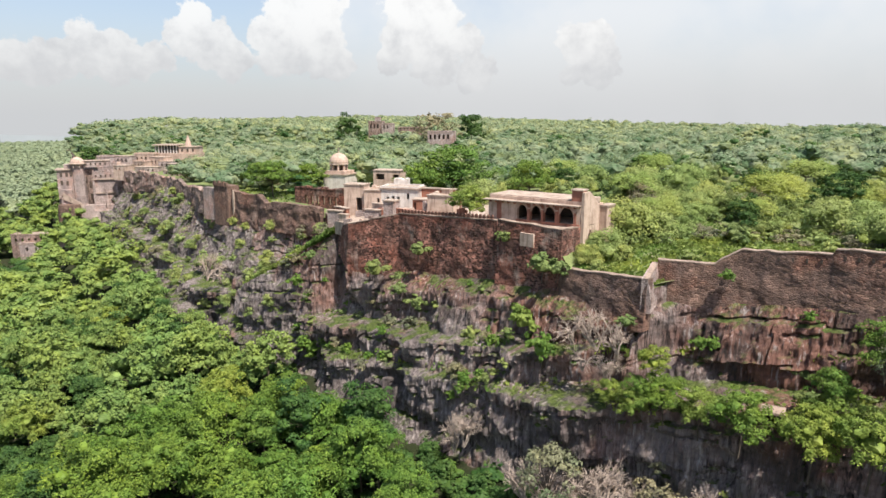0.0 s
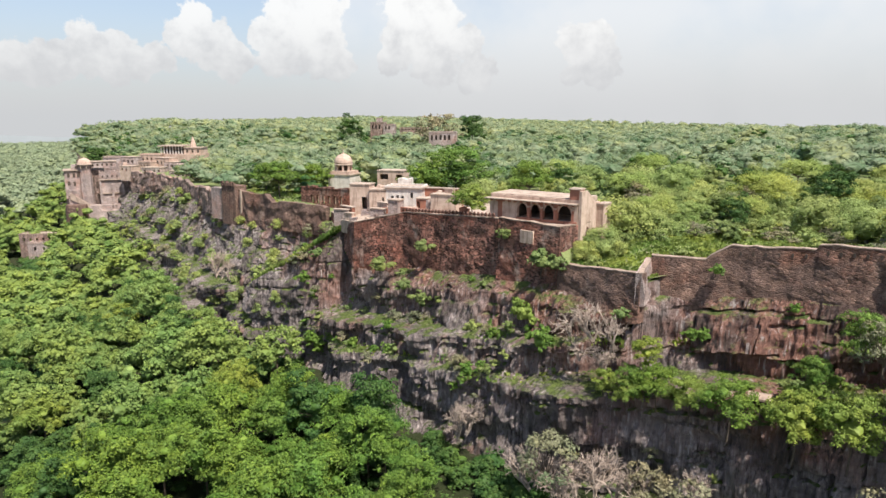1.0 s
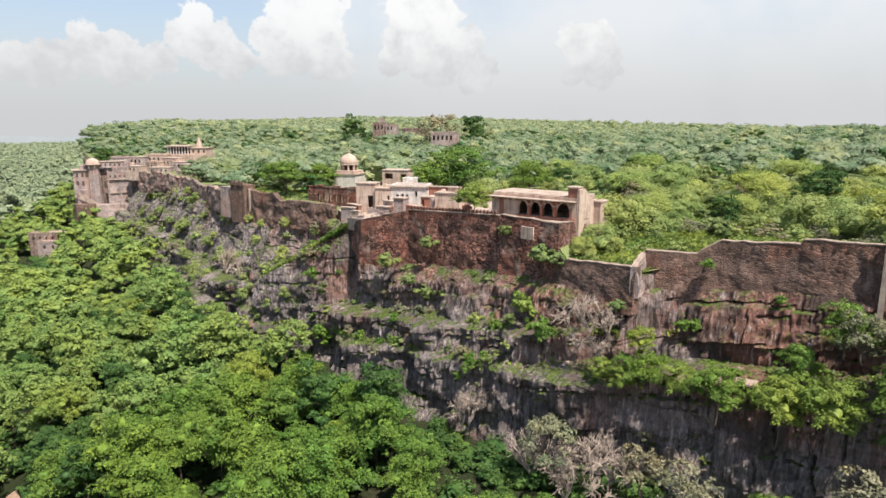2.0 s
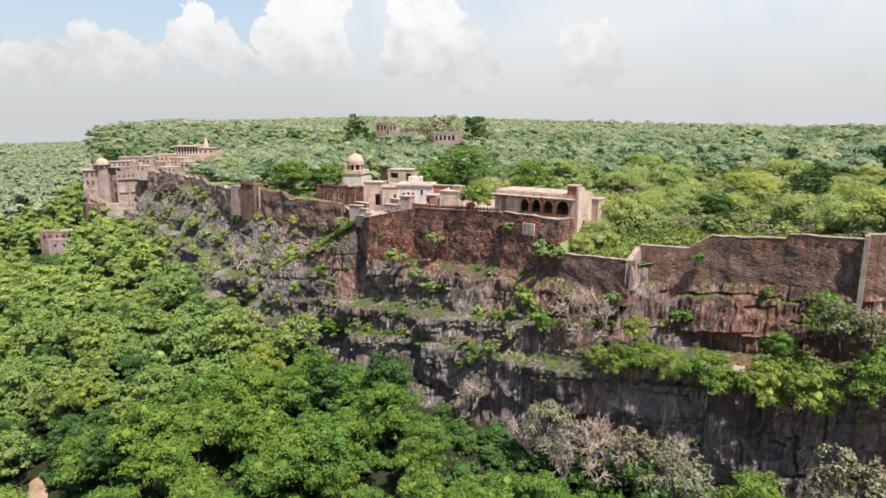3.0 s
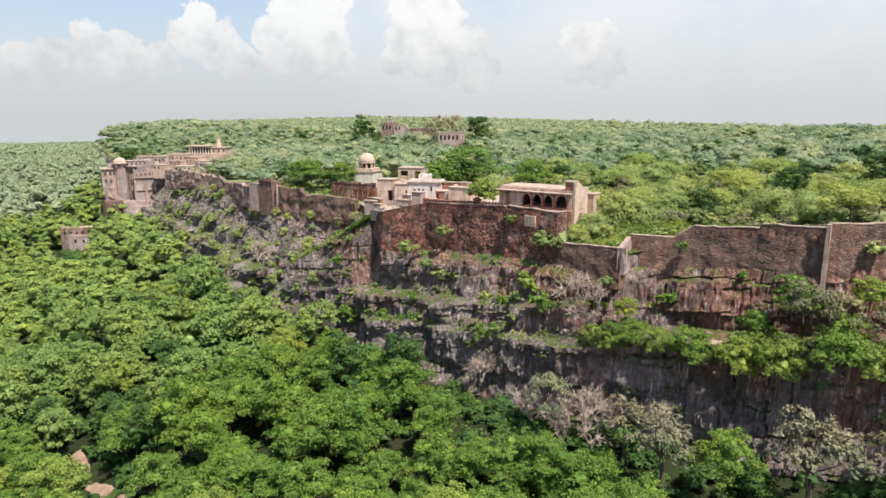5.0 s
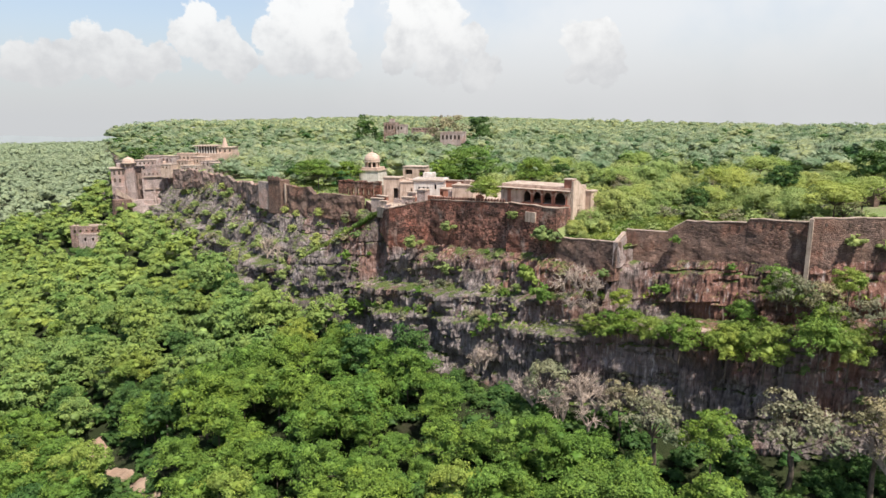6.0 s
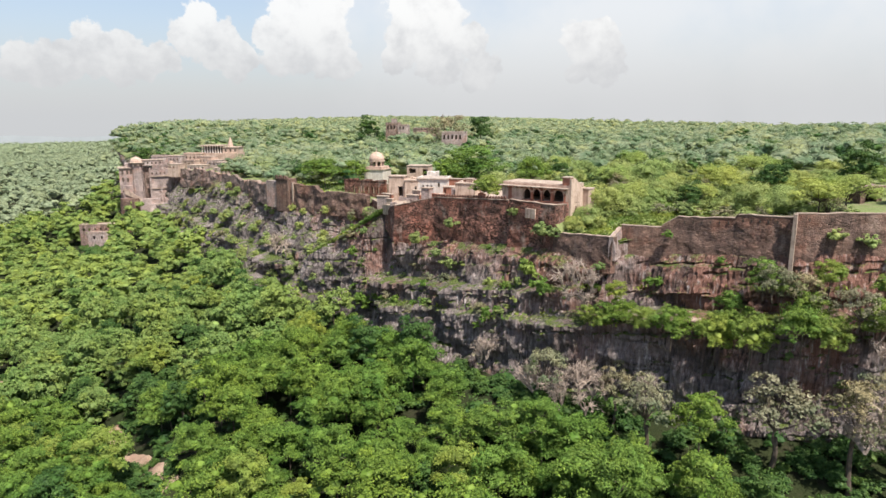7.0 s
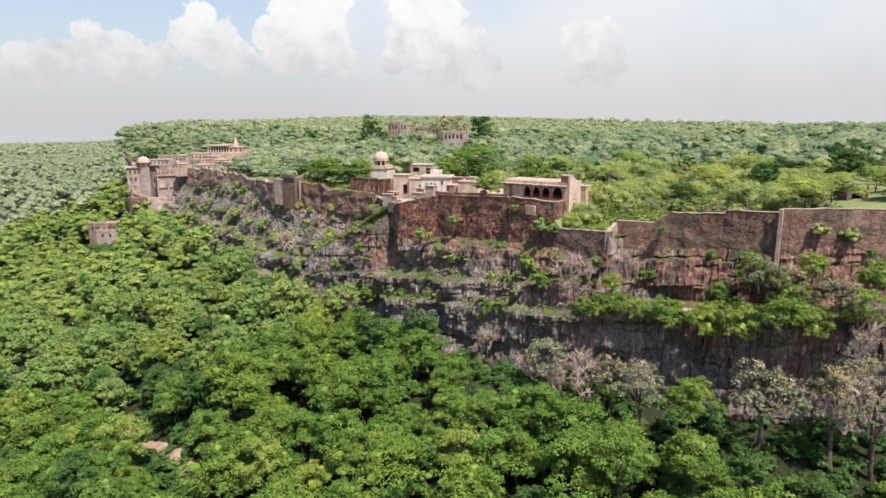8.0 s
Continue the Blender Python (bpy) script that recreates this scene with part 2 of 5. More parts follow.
# mid-green plateau leaves, some haze mixed into the colour
LEAF_MID_HAZE = leaf_material("leaves_mid", (0.18, 0.245, 0.15), (0.20, 0.265, 0.16), (0.22, 0.285, 0.17), 0.3, 0.95)
LEAF_GREY = leaf_material("leaves_dry", (0.20, 0.18, 0.115), (0.28, 0.25, 0.16), (0.36, 0.325, 0.215))
# farthest valley leaves, their pale grey-green is painted haze
LEAF_DISTANT_HAZE = leaf_material("leaves_distant", (0.26, 0.315, 0.20), (0.275, 0.33, 0.21), (0.29, 0.345, 0.22), 0.2, 0.3)
GRASS = leaf_material("grass_blades", (0.17, 0.23, 0.06), (0.23, 0.30, 0.075), (0.31, 0.36, 0.11), 0.35)
BARK = plain_material("bark", (0.11, 0.085, 0.065))
DEAD_WOOD = plain_material("dead_wood", (0.36, 0.285, 0.235))
WALL_CAP = plaster_material("wall_capping", (0.36, 0.27, 0.215), (0.15, 0.105, 0.08), 0.85)
ROCK = rock_material()
WALL_RUST = masonry_material("red_rubble_masonry", (0.245, 0.11, 0.08), (0.11, 0.06, 0.048), (0.30, 0.21, 0.175), (0.42, 0.32, 0.27), 1.9, 0.6, 1.0)
WALL_BROWN = masonry_material("brown_rendered_masonry", (0.235, 0.145, 0.11), (0.135, 0.09, 0.075), (0.21, 0.145, 0.12), (0.33, 0.24, 0.195), 1.6, 0.55, 0.45)
WALL_GREY = masonry_material("grey_brown_masonry", (0.36, 0.25, 0.21), (0.19, 0.14, 0.12), (0.34, 0.25, 0.21), (0.46, 0.36, 0.31), 1.8, 0.8, 0.45)
WALL_PINK = masonry_material("pink_weathered_masonry", (0.46, 0.36, 0.325), (0.29, 0.23, 0.215), (0.52, 0.43, 0.39), (0.60, 0.50, 0.46), 1.8, 0.4, 0.25)
COPING = plaster_material("coping_plaster", (0.46, 0.36, 0.29), (0.20, 0.14, 0.11), 0.75)
PLASTER = plaster_material("cream_plaster", (0.60, 0.46, 0.37), (0.32, 0.20, 0.15), 0.75)
PLASTER_PINK = plaster_material("pink_plaster", (0.56, 0.41, 0.33), (0.28, 0.17, 0.13))
WHITEWASH = plaster_material("whitewash", (0.66, 0.60, 0.55), (0.38, 0.29, 0.25), 0.6)
RED_STONE = plaster_material("red_sandstone", (0.36, 0.16, 0.11), (0.18, 0.085, 0.06))
# shade of rooms and holes, painted as a dark base colour
SHADE_IN = plain_material("painted_inner_shade", (0.10, 0.075, 0.06))
SOIL = ground_material("valley_soil", (0.022, 0.03, 0.010), (0.032, 0.04, 0.014), (0.05, 0.042, 0.026))
DIRT = ground_material("track_dirt", (0.34, 0.22, 0.16), (0.42, 0.30, 0.22), (0.25, 0.16, 0.11))
TURF = ground_material("plateau_turf", (0.14, 0.185, 0.065), (0.20, 0.235, 0.09), (0.24, 0.205, 0.13))

# ---- plan ----
# a runs along the cliff from near to far, b runs inland; both in units of K metres.
K = 1.4
UA, UB = Vector((-0.6606, 0.7507)), Vector((0.7507, 0.6606))
#        a      b      wall foot  plateau
EDGE = [(-160, 230, 0, 6), (-42, 123, -1, 4), (-5, 88.8, -0.8, 2.5), (7.9, 77.5, -0.8, 2.2), (14.4, 72.3, -1, 1.5),
        (22, 71.6, -1.7, 1.0), (30.3, 70.2, -2.7, -0.5), (37.2, 67.0, -4, -1.5), (38.4, 61.7, -4.4, -2), (49.9, 61.8, -4.5, -1.4),
        (50.9, 61.8, -4.5, 2.5), (60, 61.7, -4.8, 2.5), (78.5, 60, -5.5, 1.0), (87, 56.5, -6, -1.2), (91, 60, -3.4, -1.6), (106, 63.5, -3.4, -2)]
EDGE += [(115, 61, -3.4, -1), (135, 59.3, -4.6, 0), (142, 58.4, -4.8, 0), (150, 61.5, -4, -1.5), (182, 66.3, -4.9, -3),
         (206, 68, -4.4, -3), (228, 70, -5, -4), (255, 74, -9, -3), (280, 74, -9, -3), (300, 70, -8, -2), (337, 73, -6, -2), (400, 84, -6, -1), (477, 104, -5, 0),
         (723, 255, 0, 3), (1100, 480, 2, 6), (1700, 900, 2, 6)]
EDGE = np.array(EDGE, float)


def edge(a, i):
    return np.interp(a, EDGE[:, 0], EDGE[:, i])


def place(a, b, z=0.0):
    p = UA * a + UB * b
    return Vector((p.x * K, p.y * K, z * K))


def plan(x, y):
    v = Vector((x / K, y / K))
    return v.dot(UA), v.dot(UB)


def fbm(x, y, z=0.0, octaves=4):
    return noise.fractal(Vector((x, y, z)), 1.0, 2.0, octaves)


def plateau_z(a, b):
    d = max(0.0, b - float(edge(a, 1)))
    east = min(1.0, max(0.0, (a - 25) / 50))
    rise = (0.012 + 0.018 * east) * min(d, 60) + (0.026 - 0.009 * east) * max(0.0, min(d, 250) - 60) - 0.003 * max(0.0, min(d, 600) - 250) - 0.03 * max(0.0, d - 640)
    q = UA * a + UB * b
    rise += 1.8 * math.exp(-((q.x - 30) / 10) ** 2 - ((q.y - 85) / 9) ** 2)
    rise += 6.4 * min(1.0, max(0.0, (a - 290) / 130)) * min(1.0, d / 9) * min(1.0, max(0.0, (300 - b) / 130))
    inner = min(1.0, max(0.0, (d - 8) / 22))
    brink = (1 - inner) * float(edge(a, 3)) + inner * float(np.mean(edge(np.arange(a - 20, a + 21, 5.0), 3)))
    return brink + rise + 1.3 * fbm(a * 0.02, b * 0.02) * min(1.0, d / 15) + 3.5 * fbm(a * 0.006, b * 0.006, 4.0, 2) * min(1.0, max(0.0, d - 80) / 150)


def valley_z(a, b):
    o = float(edge(a, 1)) - b
    z = float(np.interp(o, [10, 18, 32, 45, 58, 80, 160, 500], [-25, -26.5, -33.5, -37, -44, -46, -48, -50]))
    far = max(0.0, math.hypot(a, b) - 280)
    z += min(20.0, 0.055 * far) - 0.022 * max(0.0, far - 400)
    return z + 0.8 * fbm(a * 0.03, b * 0.03, 7.0)


STRATA = ([-60, -45, -28, -19, -16.7, -16.1, -12.5, -11.9, -7, -5, 30], [18, 15, 11.6, 10.6, 10.2, 7.6, 6.9, 2.3, 1.5, 0.3, -0.6])


STRATA_LEDGE = ([-60, -45, -29, -19, -17.0, -15.9, -5, 30], [18, 15, 10.6, 10.0, 10.4, 1.9, 0.7, -0.6])
SMOOTH = ([-60, -45, -28, -5, 30], [18, 15, 12, 0.4, -0.6])


def spur_crest(a):
    """The grassy spur that runs down from the bastion's corner."""
    return -2.1 - 0.62 * (a - 94)


def cliff_out(a, z):
    """How far the rock stands out from the edge line at that height."""
    zs = z + 0.12 * (min(max(a, 0), 110) - 65) + 0.9 * fbm(a * 0.05, 3.3, 0, 3)
    w = min(1.0, max(0.0, 0.35 + 1.3 * fbm(a * 0.07, z * 0.05, 6.0, 3)))
    near = min(1.0, max(0.0, (50 - a) / 10))
    w *= 1 - 0.75 * near
    o = float(np.interp(zs, *STRATA)) * (1 - near) + float(np.interp(zs, *STRATA_LEDGE)) * near
    o = o * (1 - w) + float(np.interp(zs, *SMOOTH)) * w
    if a > 88:
        o += min(1.0, (a - 88) / 12) * 3.5 * min(1.0, max(0.0, (-6 - z) / 8))
    if 91 < a < 122:
        crest = spur_crest(a) - z
        stand_out = (3.6 + 0.46 * min(a - 94, 17)) * min(1.0, max(0.0, (crest + 1.2) / 1.6)) + 0.22 * max(0.0, crest)
        o = max(o, stand_out * min(1.0, (a - 91) / 2.5) * min(1.0, (122 - a) / 9))
    return o


def rock_b(a, z):
    """Where the rock face stands at that height; the edge's sharp turns fade out downwards."""
    eb = float(edge(a, 1))
    soft_b = float(np.mean(edge(a + np.linspace(-11, 11, 9), 1)))
    k = min(1.0, max(0.0, (float(edge(a, 2)) - z) / 7))
    b = eb + (soft_b - eb) * k - cliff_out(a, z)
    if 34 < a < 41 and z > -15:
        chute = math.exp(-((a - 37.1 + 0.12 * (z + 4)) / 0.75) ** 2)
        b -= max(0.0, b - 62.2 - 0.5 * (z + 4)) * chute * min(1.0, (z + 15) / 5) * min(1.0, max(0.0, (-3.6 - z) / 1.5))
    return b


def link(name, verts, faces, material, parent=None, smooth=False):
    me = bpy.data.meshes.new(name)
    me.from_pydata([tuple(v) for v in verts], [], faces)
    me.materials.append(material)
    if smooth:
        me.polygons.foreach_set("use_smooth", [True] * len(me.polygons))
    ob = new(name, me)
    ob.parent = parent
    return ob


def grid_faces(nu, nv):
    return [(i * nv + j, (i + 1) * nv + j, (i + 1) * nv + j + 1, i * nv + j + 1) for i in range(nu - 1) for j in range(nv - 1)]


def hash2(i, j, k=0):
    v = math.sin(i * 127.1 + j * 311.7 + k * 74.7) * 43758.5453
    return v - math.floor(v)


def block_relief(a, z):
    """Massive sandstone beds: broad jointed faces, fluted by water, parted by thin bedding cracks."""
    zs = z + 0.12 * (min(max(a, 0), 110) - 65)
    zs += 0.9 * fbm(a * 0.04, z * 0.05, 2.0, 3)
    tall = 4.6
    band = math.floor(zs / tall)
    width = 3.0 + 5.0 * hash2(band, 1)
    aa = a + 2.2 * fbm(a * 0.12, z * 0.05, 5.0, 3)
    u = aa / width + hash2(band, 2)
    col = math.floor(u)
    crack = 0.0
    if u % 1.0 < 0.3 / width:
        crack -= 1.1 * max(0.0, hash2(band, col, 6) - 0.3)
    bed = (zs / tall) % 1.0
    if bed < 0.06:
        crack -= 1.0 * max(0.0, hash2(band, math.floor(aa / 9), 7) - 0.35)
    split = (zs / 1.5 + 0.4 * fbm(a * 0.1, z * 0.1, 9.0, 2)) % 1.0
    if split < 0.1 and hash2(math.floor(zs / 1.5), math.floor(aa / 5), 11) > 0.55:
        crack -= 0.45
    flute = 0.6 * abs(fbm(a * 0.5, z * 0.08, 7.0, 4)) + 0.28 * fbm(a * 1.5, z * 0.3, 3.0, 4)
    return crack + flute + (hash2(band, 3) - 0.5) * 0.8 + (hash2(band, col, 4) - 0.5) * 0.9 + 0.5 * fbm(a * 0.35, z * 0.35, 8.0, 5)


WALLED = (-60, 248)


def build_cliff():
    aa = np.concatenate([np.arange(-150, -12, 3.0), np.arange(-12, 105, 0.2), np.arange(105, 290, 0.5), np.arange(290, 740, 6.0), np.arange(740, 1650, 40.0)])
    nv = 180
    verts = []
    for a in aa:
        a = float(a)
        top, eb = float(edge(a, 3)), float(edge(a, 1))
        bot = -46.0 if a < 300 else -30
        for j in range(nv):
            t = j / (nv - 1)
            z = top + 0.05 + (bot - top) * t
            k = min(1.0, j / 6)
            if WALLED[0] < a < WALLED[1]:
                k = min(1.0, max(0.0, (float(edge(a, 2)) + 0.3 - z) / 2.0))
            b = rock_b(a, z) - k * (block_relief(a, z) + 1.9 * fbm(a * 0.10, z * 0.10, 1.0, 4)) if j else eb + 0.4
            b += 1.1 * (1 - k)
            verts.append(place(a, b, z + k * 0.2 * fbm(a, z, 4.0, 2)))
    tagged(link("cliff", verts, grid_faces(len(aa), nv), ROCK), "grey and rust-red layered sandstone cliff with grassy ledges", "cliff", kind="structure")


def build_plateau():
    aa = np.concatenate([np.arange(-158, 0, 8.0), np.arange(0, 300, 3.0), np.arange(300, 1680, 30.0)])
    dd = np.concatenate([[0.9], np.arange(3, 60, 3.0), np.geomspace(60, 2600, 40)])
    verts = []
    for a in aa:
        eb = float(edge(float(a), 1))
        for d in dd:
            verts.append(place(a, eb + d, plateau_z(float(a), eb + d)))
    tagged(link("ground_plateau", verts, grid_faces(len(aa), len(dd)), TURF, smooth=True), "grassy plateau ground inside the fort walls", "ground", kind="structure")


def build_valley():
    rr = np.concatenate([np.arange(0, 120, 5.0), np.geomspace(120, 3600, 50)])
    n = 120
    verts = []
    for i in range(n + 1):
        th = 2 * math.pi * i / n
        for r in rr:
            x, y = r * math.cos(th), 70 + r * math.sin(th)
            a, b = plan(x, y)
            verts.append((x, y, K * valley_z(a, b)))
    tagged(link("ground", verts, grid_faces(n + 1, len(rr)), SOIL, smooth=True), "leaf-littered soil of the wooded valley", "ground", kind="structure")


build_cliff()
build_plateau()
build_valley()

# ---- walls ----


def top_noise(x, y, blocky):
    """Unevenness of a wall's top: soft wear, or broken steps."""
    if not blocky:
        return fbm(x * 0.5, y * 0.5, 0, 4)
    return math.floor(4 * fbm(x * 0.16, y * 0.16, 2, 3)) / 4 + 0.3 * (hash2(math.floor(x / 0.9), math.floor(y / 0.9)) > 0.6)


def wall_run(name, label, pts, material, foot=None, thick=1.1, coping=True, step=0.45, ragged=0.12, rough=0.18, blocky=False):
    """A wall along points (x, y, top) in plan units, its top following them and its foot on the rock."""
    root = tagged(new(name), label, "fort wall", kind="structure")
    path, length = [], 0.0
    for (x0, y0, z0), (x1, y1, z1) in zip(pts, pts[1:]):
        n = max(1, int(math.hypot(x1 - x0, y1 - y0) / step))
        for i in range(n):
            t = i / n
            path.append((x0 + (x1 - x0) * t, y0 + (y1 - y0) * t, z0 + (z1 - z0) * t))
    path.append(pts[-1])
    rows, nv = [], 26
    outs = []
    for i, (x, y, z) in enumerate(path):
        p, q = path[max(0, i - 1)], path[min(len(path) - 1, i + 1)]
        d = Vector((q[0] - p[0], q[1] - p[1])).normalized()
        outs.append(Vector((-d.y, d.x)) if d.length else Vector((0, -1)))
    for (x, y, z), o in zip(path, outs):
        a, b = plan(x * K, y * K)
        zf = (float(edge(a, 2)) if foot is None else foot) - 2.2
        z += ragged * top_noise(x, y, blocky)
        ring = []
        for j in range(nv):
            t = j / (nv - 1)
            zz = zf + (z - zf) * t
            out = 0.5 * (1 - t) + rough * fbm(x * 0.5, y * 0.5, zz * 0.5, 5) * (0.25 + 0.75 * min(1.0, 4 * (1 - t)))
            ring.append(((x + o.x * out) * K, (y + o.y * out) * K, zz * K))
        for j in range(3):
            ring.append(((x - o.x * thick) * K, (y - o.y * thick) * K, (z + (zf - z) * j / 2) * K))
        rows.append(ring)
    verts = [v for r in rows for v in r]
    m = len(rows[0])
    faces = grid_faces(len(rows), m)
    faces += [tuple(range(m)), tuple(range((len(rows) - 1) * m, len(rows) * m))[::-1]]
    link("masonry", verts, faces, material, root)
    if coping:
        verts = []
        for (x, y, z), o in zip(path, outs):
            z += ragged * top_noise(x, y, blocky)
            w = 0.06 * fbm(x * 0.9, y * 0.9, 9, 2)
            for d, h in ((0.05 + w, -0.07), (0.05 + w, 0.05), (-thick * 0.75, 0.05), (-thick * 0.75, -0.07)):
                verts.append(((x + o.x * d) * K, (y + o.y * d) * K, (z + h) * K))
        link("coping", verts, grid_faces(len(path), 4) + [(0, 1, 2, 3), tuple(len(verts) - 1 - i for i in range(4))], WALL_CAP, root)
    return root


def part(name, bm, material, parent, label=""):
    me = bpy.data.meshes.new(name)
    bm.to_mesh(me)
    bm.free()
    me.materials.append(material)
    ob = new(name, me)
    ob.parent = parent
    if label:
        ob["label"] = label
    return ob


wall_run("wall_east", "long brown rendered fort wall with stepped top on the cliff edge",
         [(125, 45, 5.2), (80, 53, 5.1), (53, 57.4, 5.0), (45.2, 58.8, 4.8), (44.9, 59, 4.2), (39.2, 64.1, 3.95), (39, 64.3, 3.4), (32.3, 69.3, 2.8), (30.3, 70.2, 1.4), (29.9, 70.4, 0.9), (24.4, 72.8, 0.95)], WALL_BROWN)
wall_run("wall_corner", "low brown fort wall beside a drop",
         [(22.0, 68.55, -0.25), (14.2, 77.4, -1.1)], WALL_BROWN)
wall_run("wall_return", "short pale pink return of the fort wall",
         [(24.6, 73.2, 0.5), (22.05, 68.5, -0.2)], WALL_PINK, thick=0.7, rough=0.25, foot=-1.9)
wall_run("wall_terrace", "rubble retaining wall of the pavilion terrace",
         [(24, 90, 3.2), (18.5, 82, 3.4), (14.4, 78.4, 3.4), (7.2, 85.4, 3.6)], WALL_RUST, coping=True, rough=0.15)
wall_run("wall_bastion", "red rubble fort wall with a notched parapet",
         [(7.2, 86.4, 3.3), (-6.7, 98.8, 2.4), (-15, 102.6, 0.2), (-17.2, 108, -1.0), (-22, 122, -0.8)], WALL_RUST, rough=0.2)
wall_run("wall_north", "weathered grey-brown fort wall above a rocky slope",
         [(-50, 145.5, 1.2), (-52, 149, -0.4), (-61, 163, -0.8), (-70, 180, -1.8), (-84, 200, -1), (-98, 214, -1), (-108, 223, -1.5)], WALL_GREY, coping=False, ragged=1.0, rough=0.4, blocky=True)

wall_run("wall_recess", "dark brown fort wall with a broken top in a recess of the cliff",
         [(-23, 122, -0.2), (-30, 126.8, 0.2), (-36, 132, -0.4), (-38, 134.5, 0.9), (-42, 138, 0.9), (-48, 143.5, 1.2), (-50, 145.4, 1.2)], WALL_BROWN, coping=False, ragged=0.5, rough=0.35, blocky=True)

# ---- plants ----


def tufts(rng, lobes, per, share=0.5):
    """Small leafy clumps sitting on the skins of the lobes."""
    out = []
    for x, y, z, r in lobes:
        for i in range(per):
            d = rng.normal(size=3)
            d[2] = abs(d[2]) * 0.9 - 0.3
            d /= np.linalg.norm(d)
            q = r * share * (0.65 + 0.7 * rng.random())
            out.append((x + d[0] * r * 0.8, y + d[1] * r * 0.8, z + d[2] * r * 0.62, q))
    return out


def leaf_cloud(rng, lobes, n, size, flat=0.75, per=0, wild=0.35, form=0.3):
    """Leaves as small bent four-sided blades over the skins of lobes (x, y, z, r)."""
    middle = np.array(lobes[0][:3]) - np.array((0, 0, lobes[0][3] * 0.7))
    lobes = np.array(tufts(rng, lobes, per) if per else lobes)
    w = lobes[:, 3] ** 2
    pick = rng.choice(len(lobes), n, p=w / w.sum())
    d = rng.normal(size=(n, 3))
    d /= np.linalg.norm(d, axis=1)[:, None]
    d[:, 2] = np.where(d[:, 2] < -0.45, -d[:, 2], d[:, 2])
    wave = 1 + 0.13 * np.sin(d[:, :1] * 7 + pick[:, None]) * np.cos(d[:, 1:2] * 6 + d[:, 2:] * 5)
    r = lobes[pick, 3:4] * (1.06 - 0.4 * rng.random((n, 1)) ** 2) * wave
    c = lobes[pick, :3] + d * r * np.array([1, 1, flat])
    whole = c - middle
    whole /= np.linalg.norm(whole, axis=1)[:, None]
    nrm = d * (1 - form) + whole * form + rng.normal(size=(n, 3)) * wild + np.array([0, 0, 0.2])
    nrm /= np.linalg.norm(nrm, axis=1)[:, None]
    tv = np.cross(nrm, rng.normal(size=(n, 3)))
    tv /= np.linalg.norm(tv, axis=1)[:, None]
    bv = np.cross(nrm, tv)
    s = size * (0.55 + 0.9 * rng.random((n, 1)))
    q = np.stack([c - tv * s, c - bv * s * 0.6 - nrm * s * 0.25, c + tv * s, c + bv * s * 0.6 - nrm * s * 0.25], 1)
    return q.reshape(-1, 3), np.arange(4 * n).reshape(-1, 4)


def crown_lobes(rng, radius, low, high, n, spread=0.74):
    """Lobes laid over a dome, in a spiral from its rim to its top, uneven in size."""
    out = [(0, 0, low + (high - low) * 0.4, radius * 0.6)]
    for i in range(n):
        th = 2.4 * i + 1.1 * rng.random()
        t = (i + 0.4) / n
        rr = radius * spread * math.cos(t * 1.3) * (0.72 + 0.5 * rng.random())
        z = low + (high - low) * (0.16 + 0.68 * math.sin(t * 1.5) * (0.8 + 0.34 * rng.random()))
        out.append((rr * math.cos(th), rr * math.sin(th), z, radius * (0.19 + 0.19 * rng.random())))
    return out


ICO = bmesh.new()
bmesh.ops.create_icosphere(ICO, subdivisions=2, radius=1)
ICO_V, ICO_F = np.array([v.co[:] for v in ICO.verts]), np.array([[v.index for v in f.verts] for f in ICO.faces])
ICO.free()


def limb(verts, faces, p, q, r0, r1, n=5, bend=0.0, rng=None, seg=3):
    p, q = Vector(p), Vector(q)
    d = (q - p).normalized()
    u = d.orthogonal().normalized()
    w = d.cross(u)
    off = Vector((0, 0, 0))
    base = len(verts)
    for k in range(seg + 1):
        t = k / seg
        c = p.lerp(q, t) + (u * math.sin(t * math.pi) * bend)
        r = r0 + (r1 - r0) * t
        for i in range(n):
            a = 2 * math.pi * i / n
            verts.append(c + (u * math.cos(a) + w * math.sin(a)) * r)
    for k in range(seg):
        for i in range(n):
            j = (i + 1) % n
            faces.append((base + k * n + i, base + k * n + j, base + (k + 1) * n + j, base + (k + 1) * n + i))


def bumpy(rng, x, y, z, r, flat):
    """A lumpy inner mass that closes the crown behind its leaves."""
    k = 1 + 0.22 * np.sin(ICO_V[:, :1] * 5 + rng.random() * 6) * np.cos(ICO_V[:, 1:2] * 4 + rng.random() * 6)
    return np.array((x, y, z)) + ICO_V * k * r * np.array((1, 1, flat))


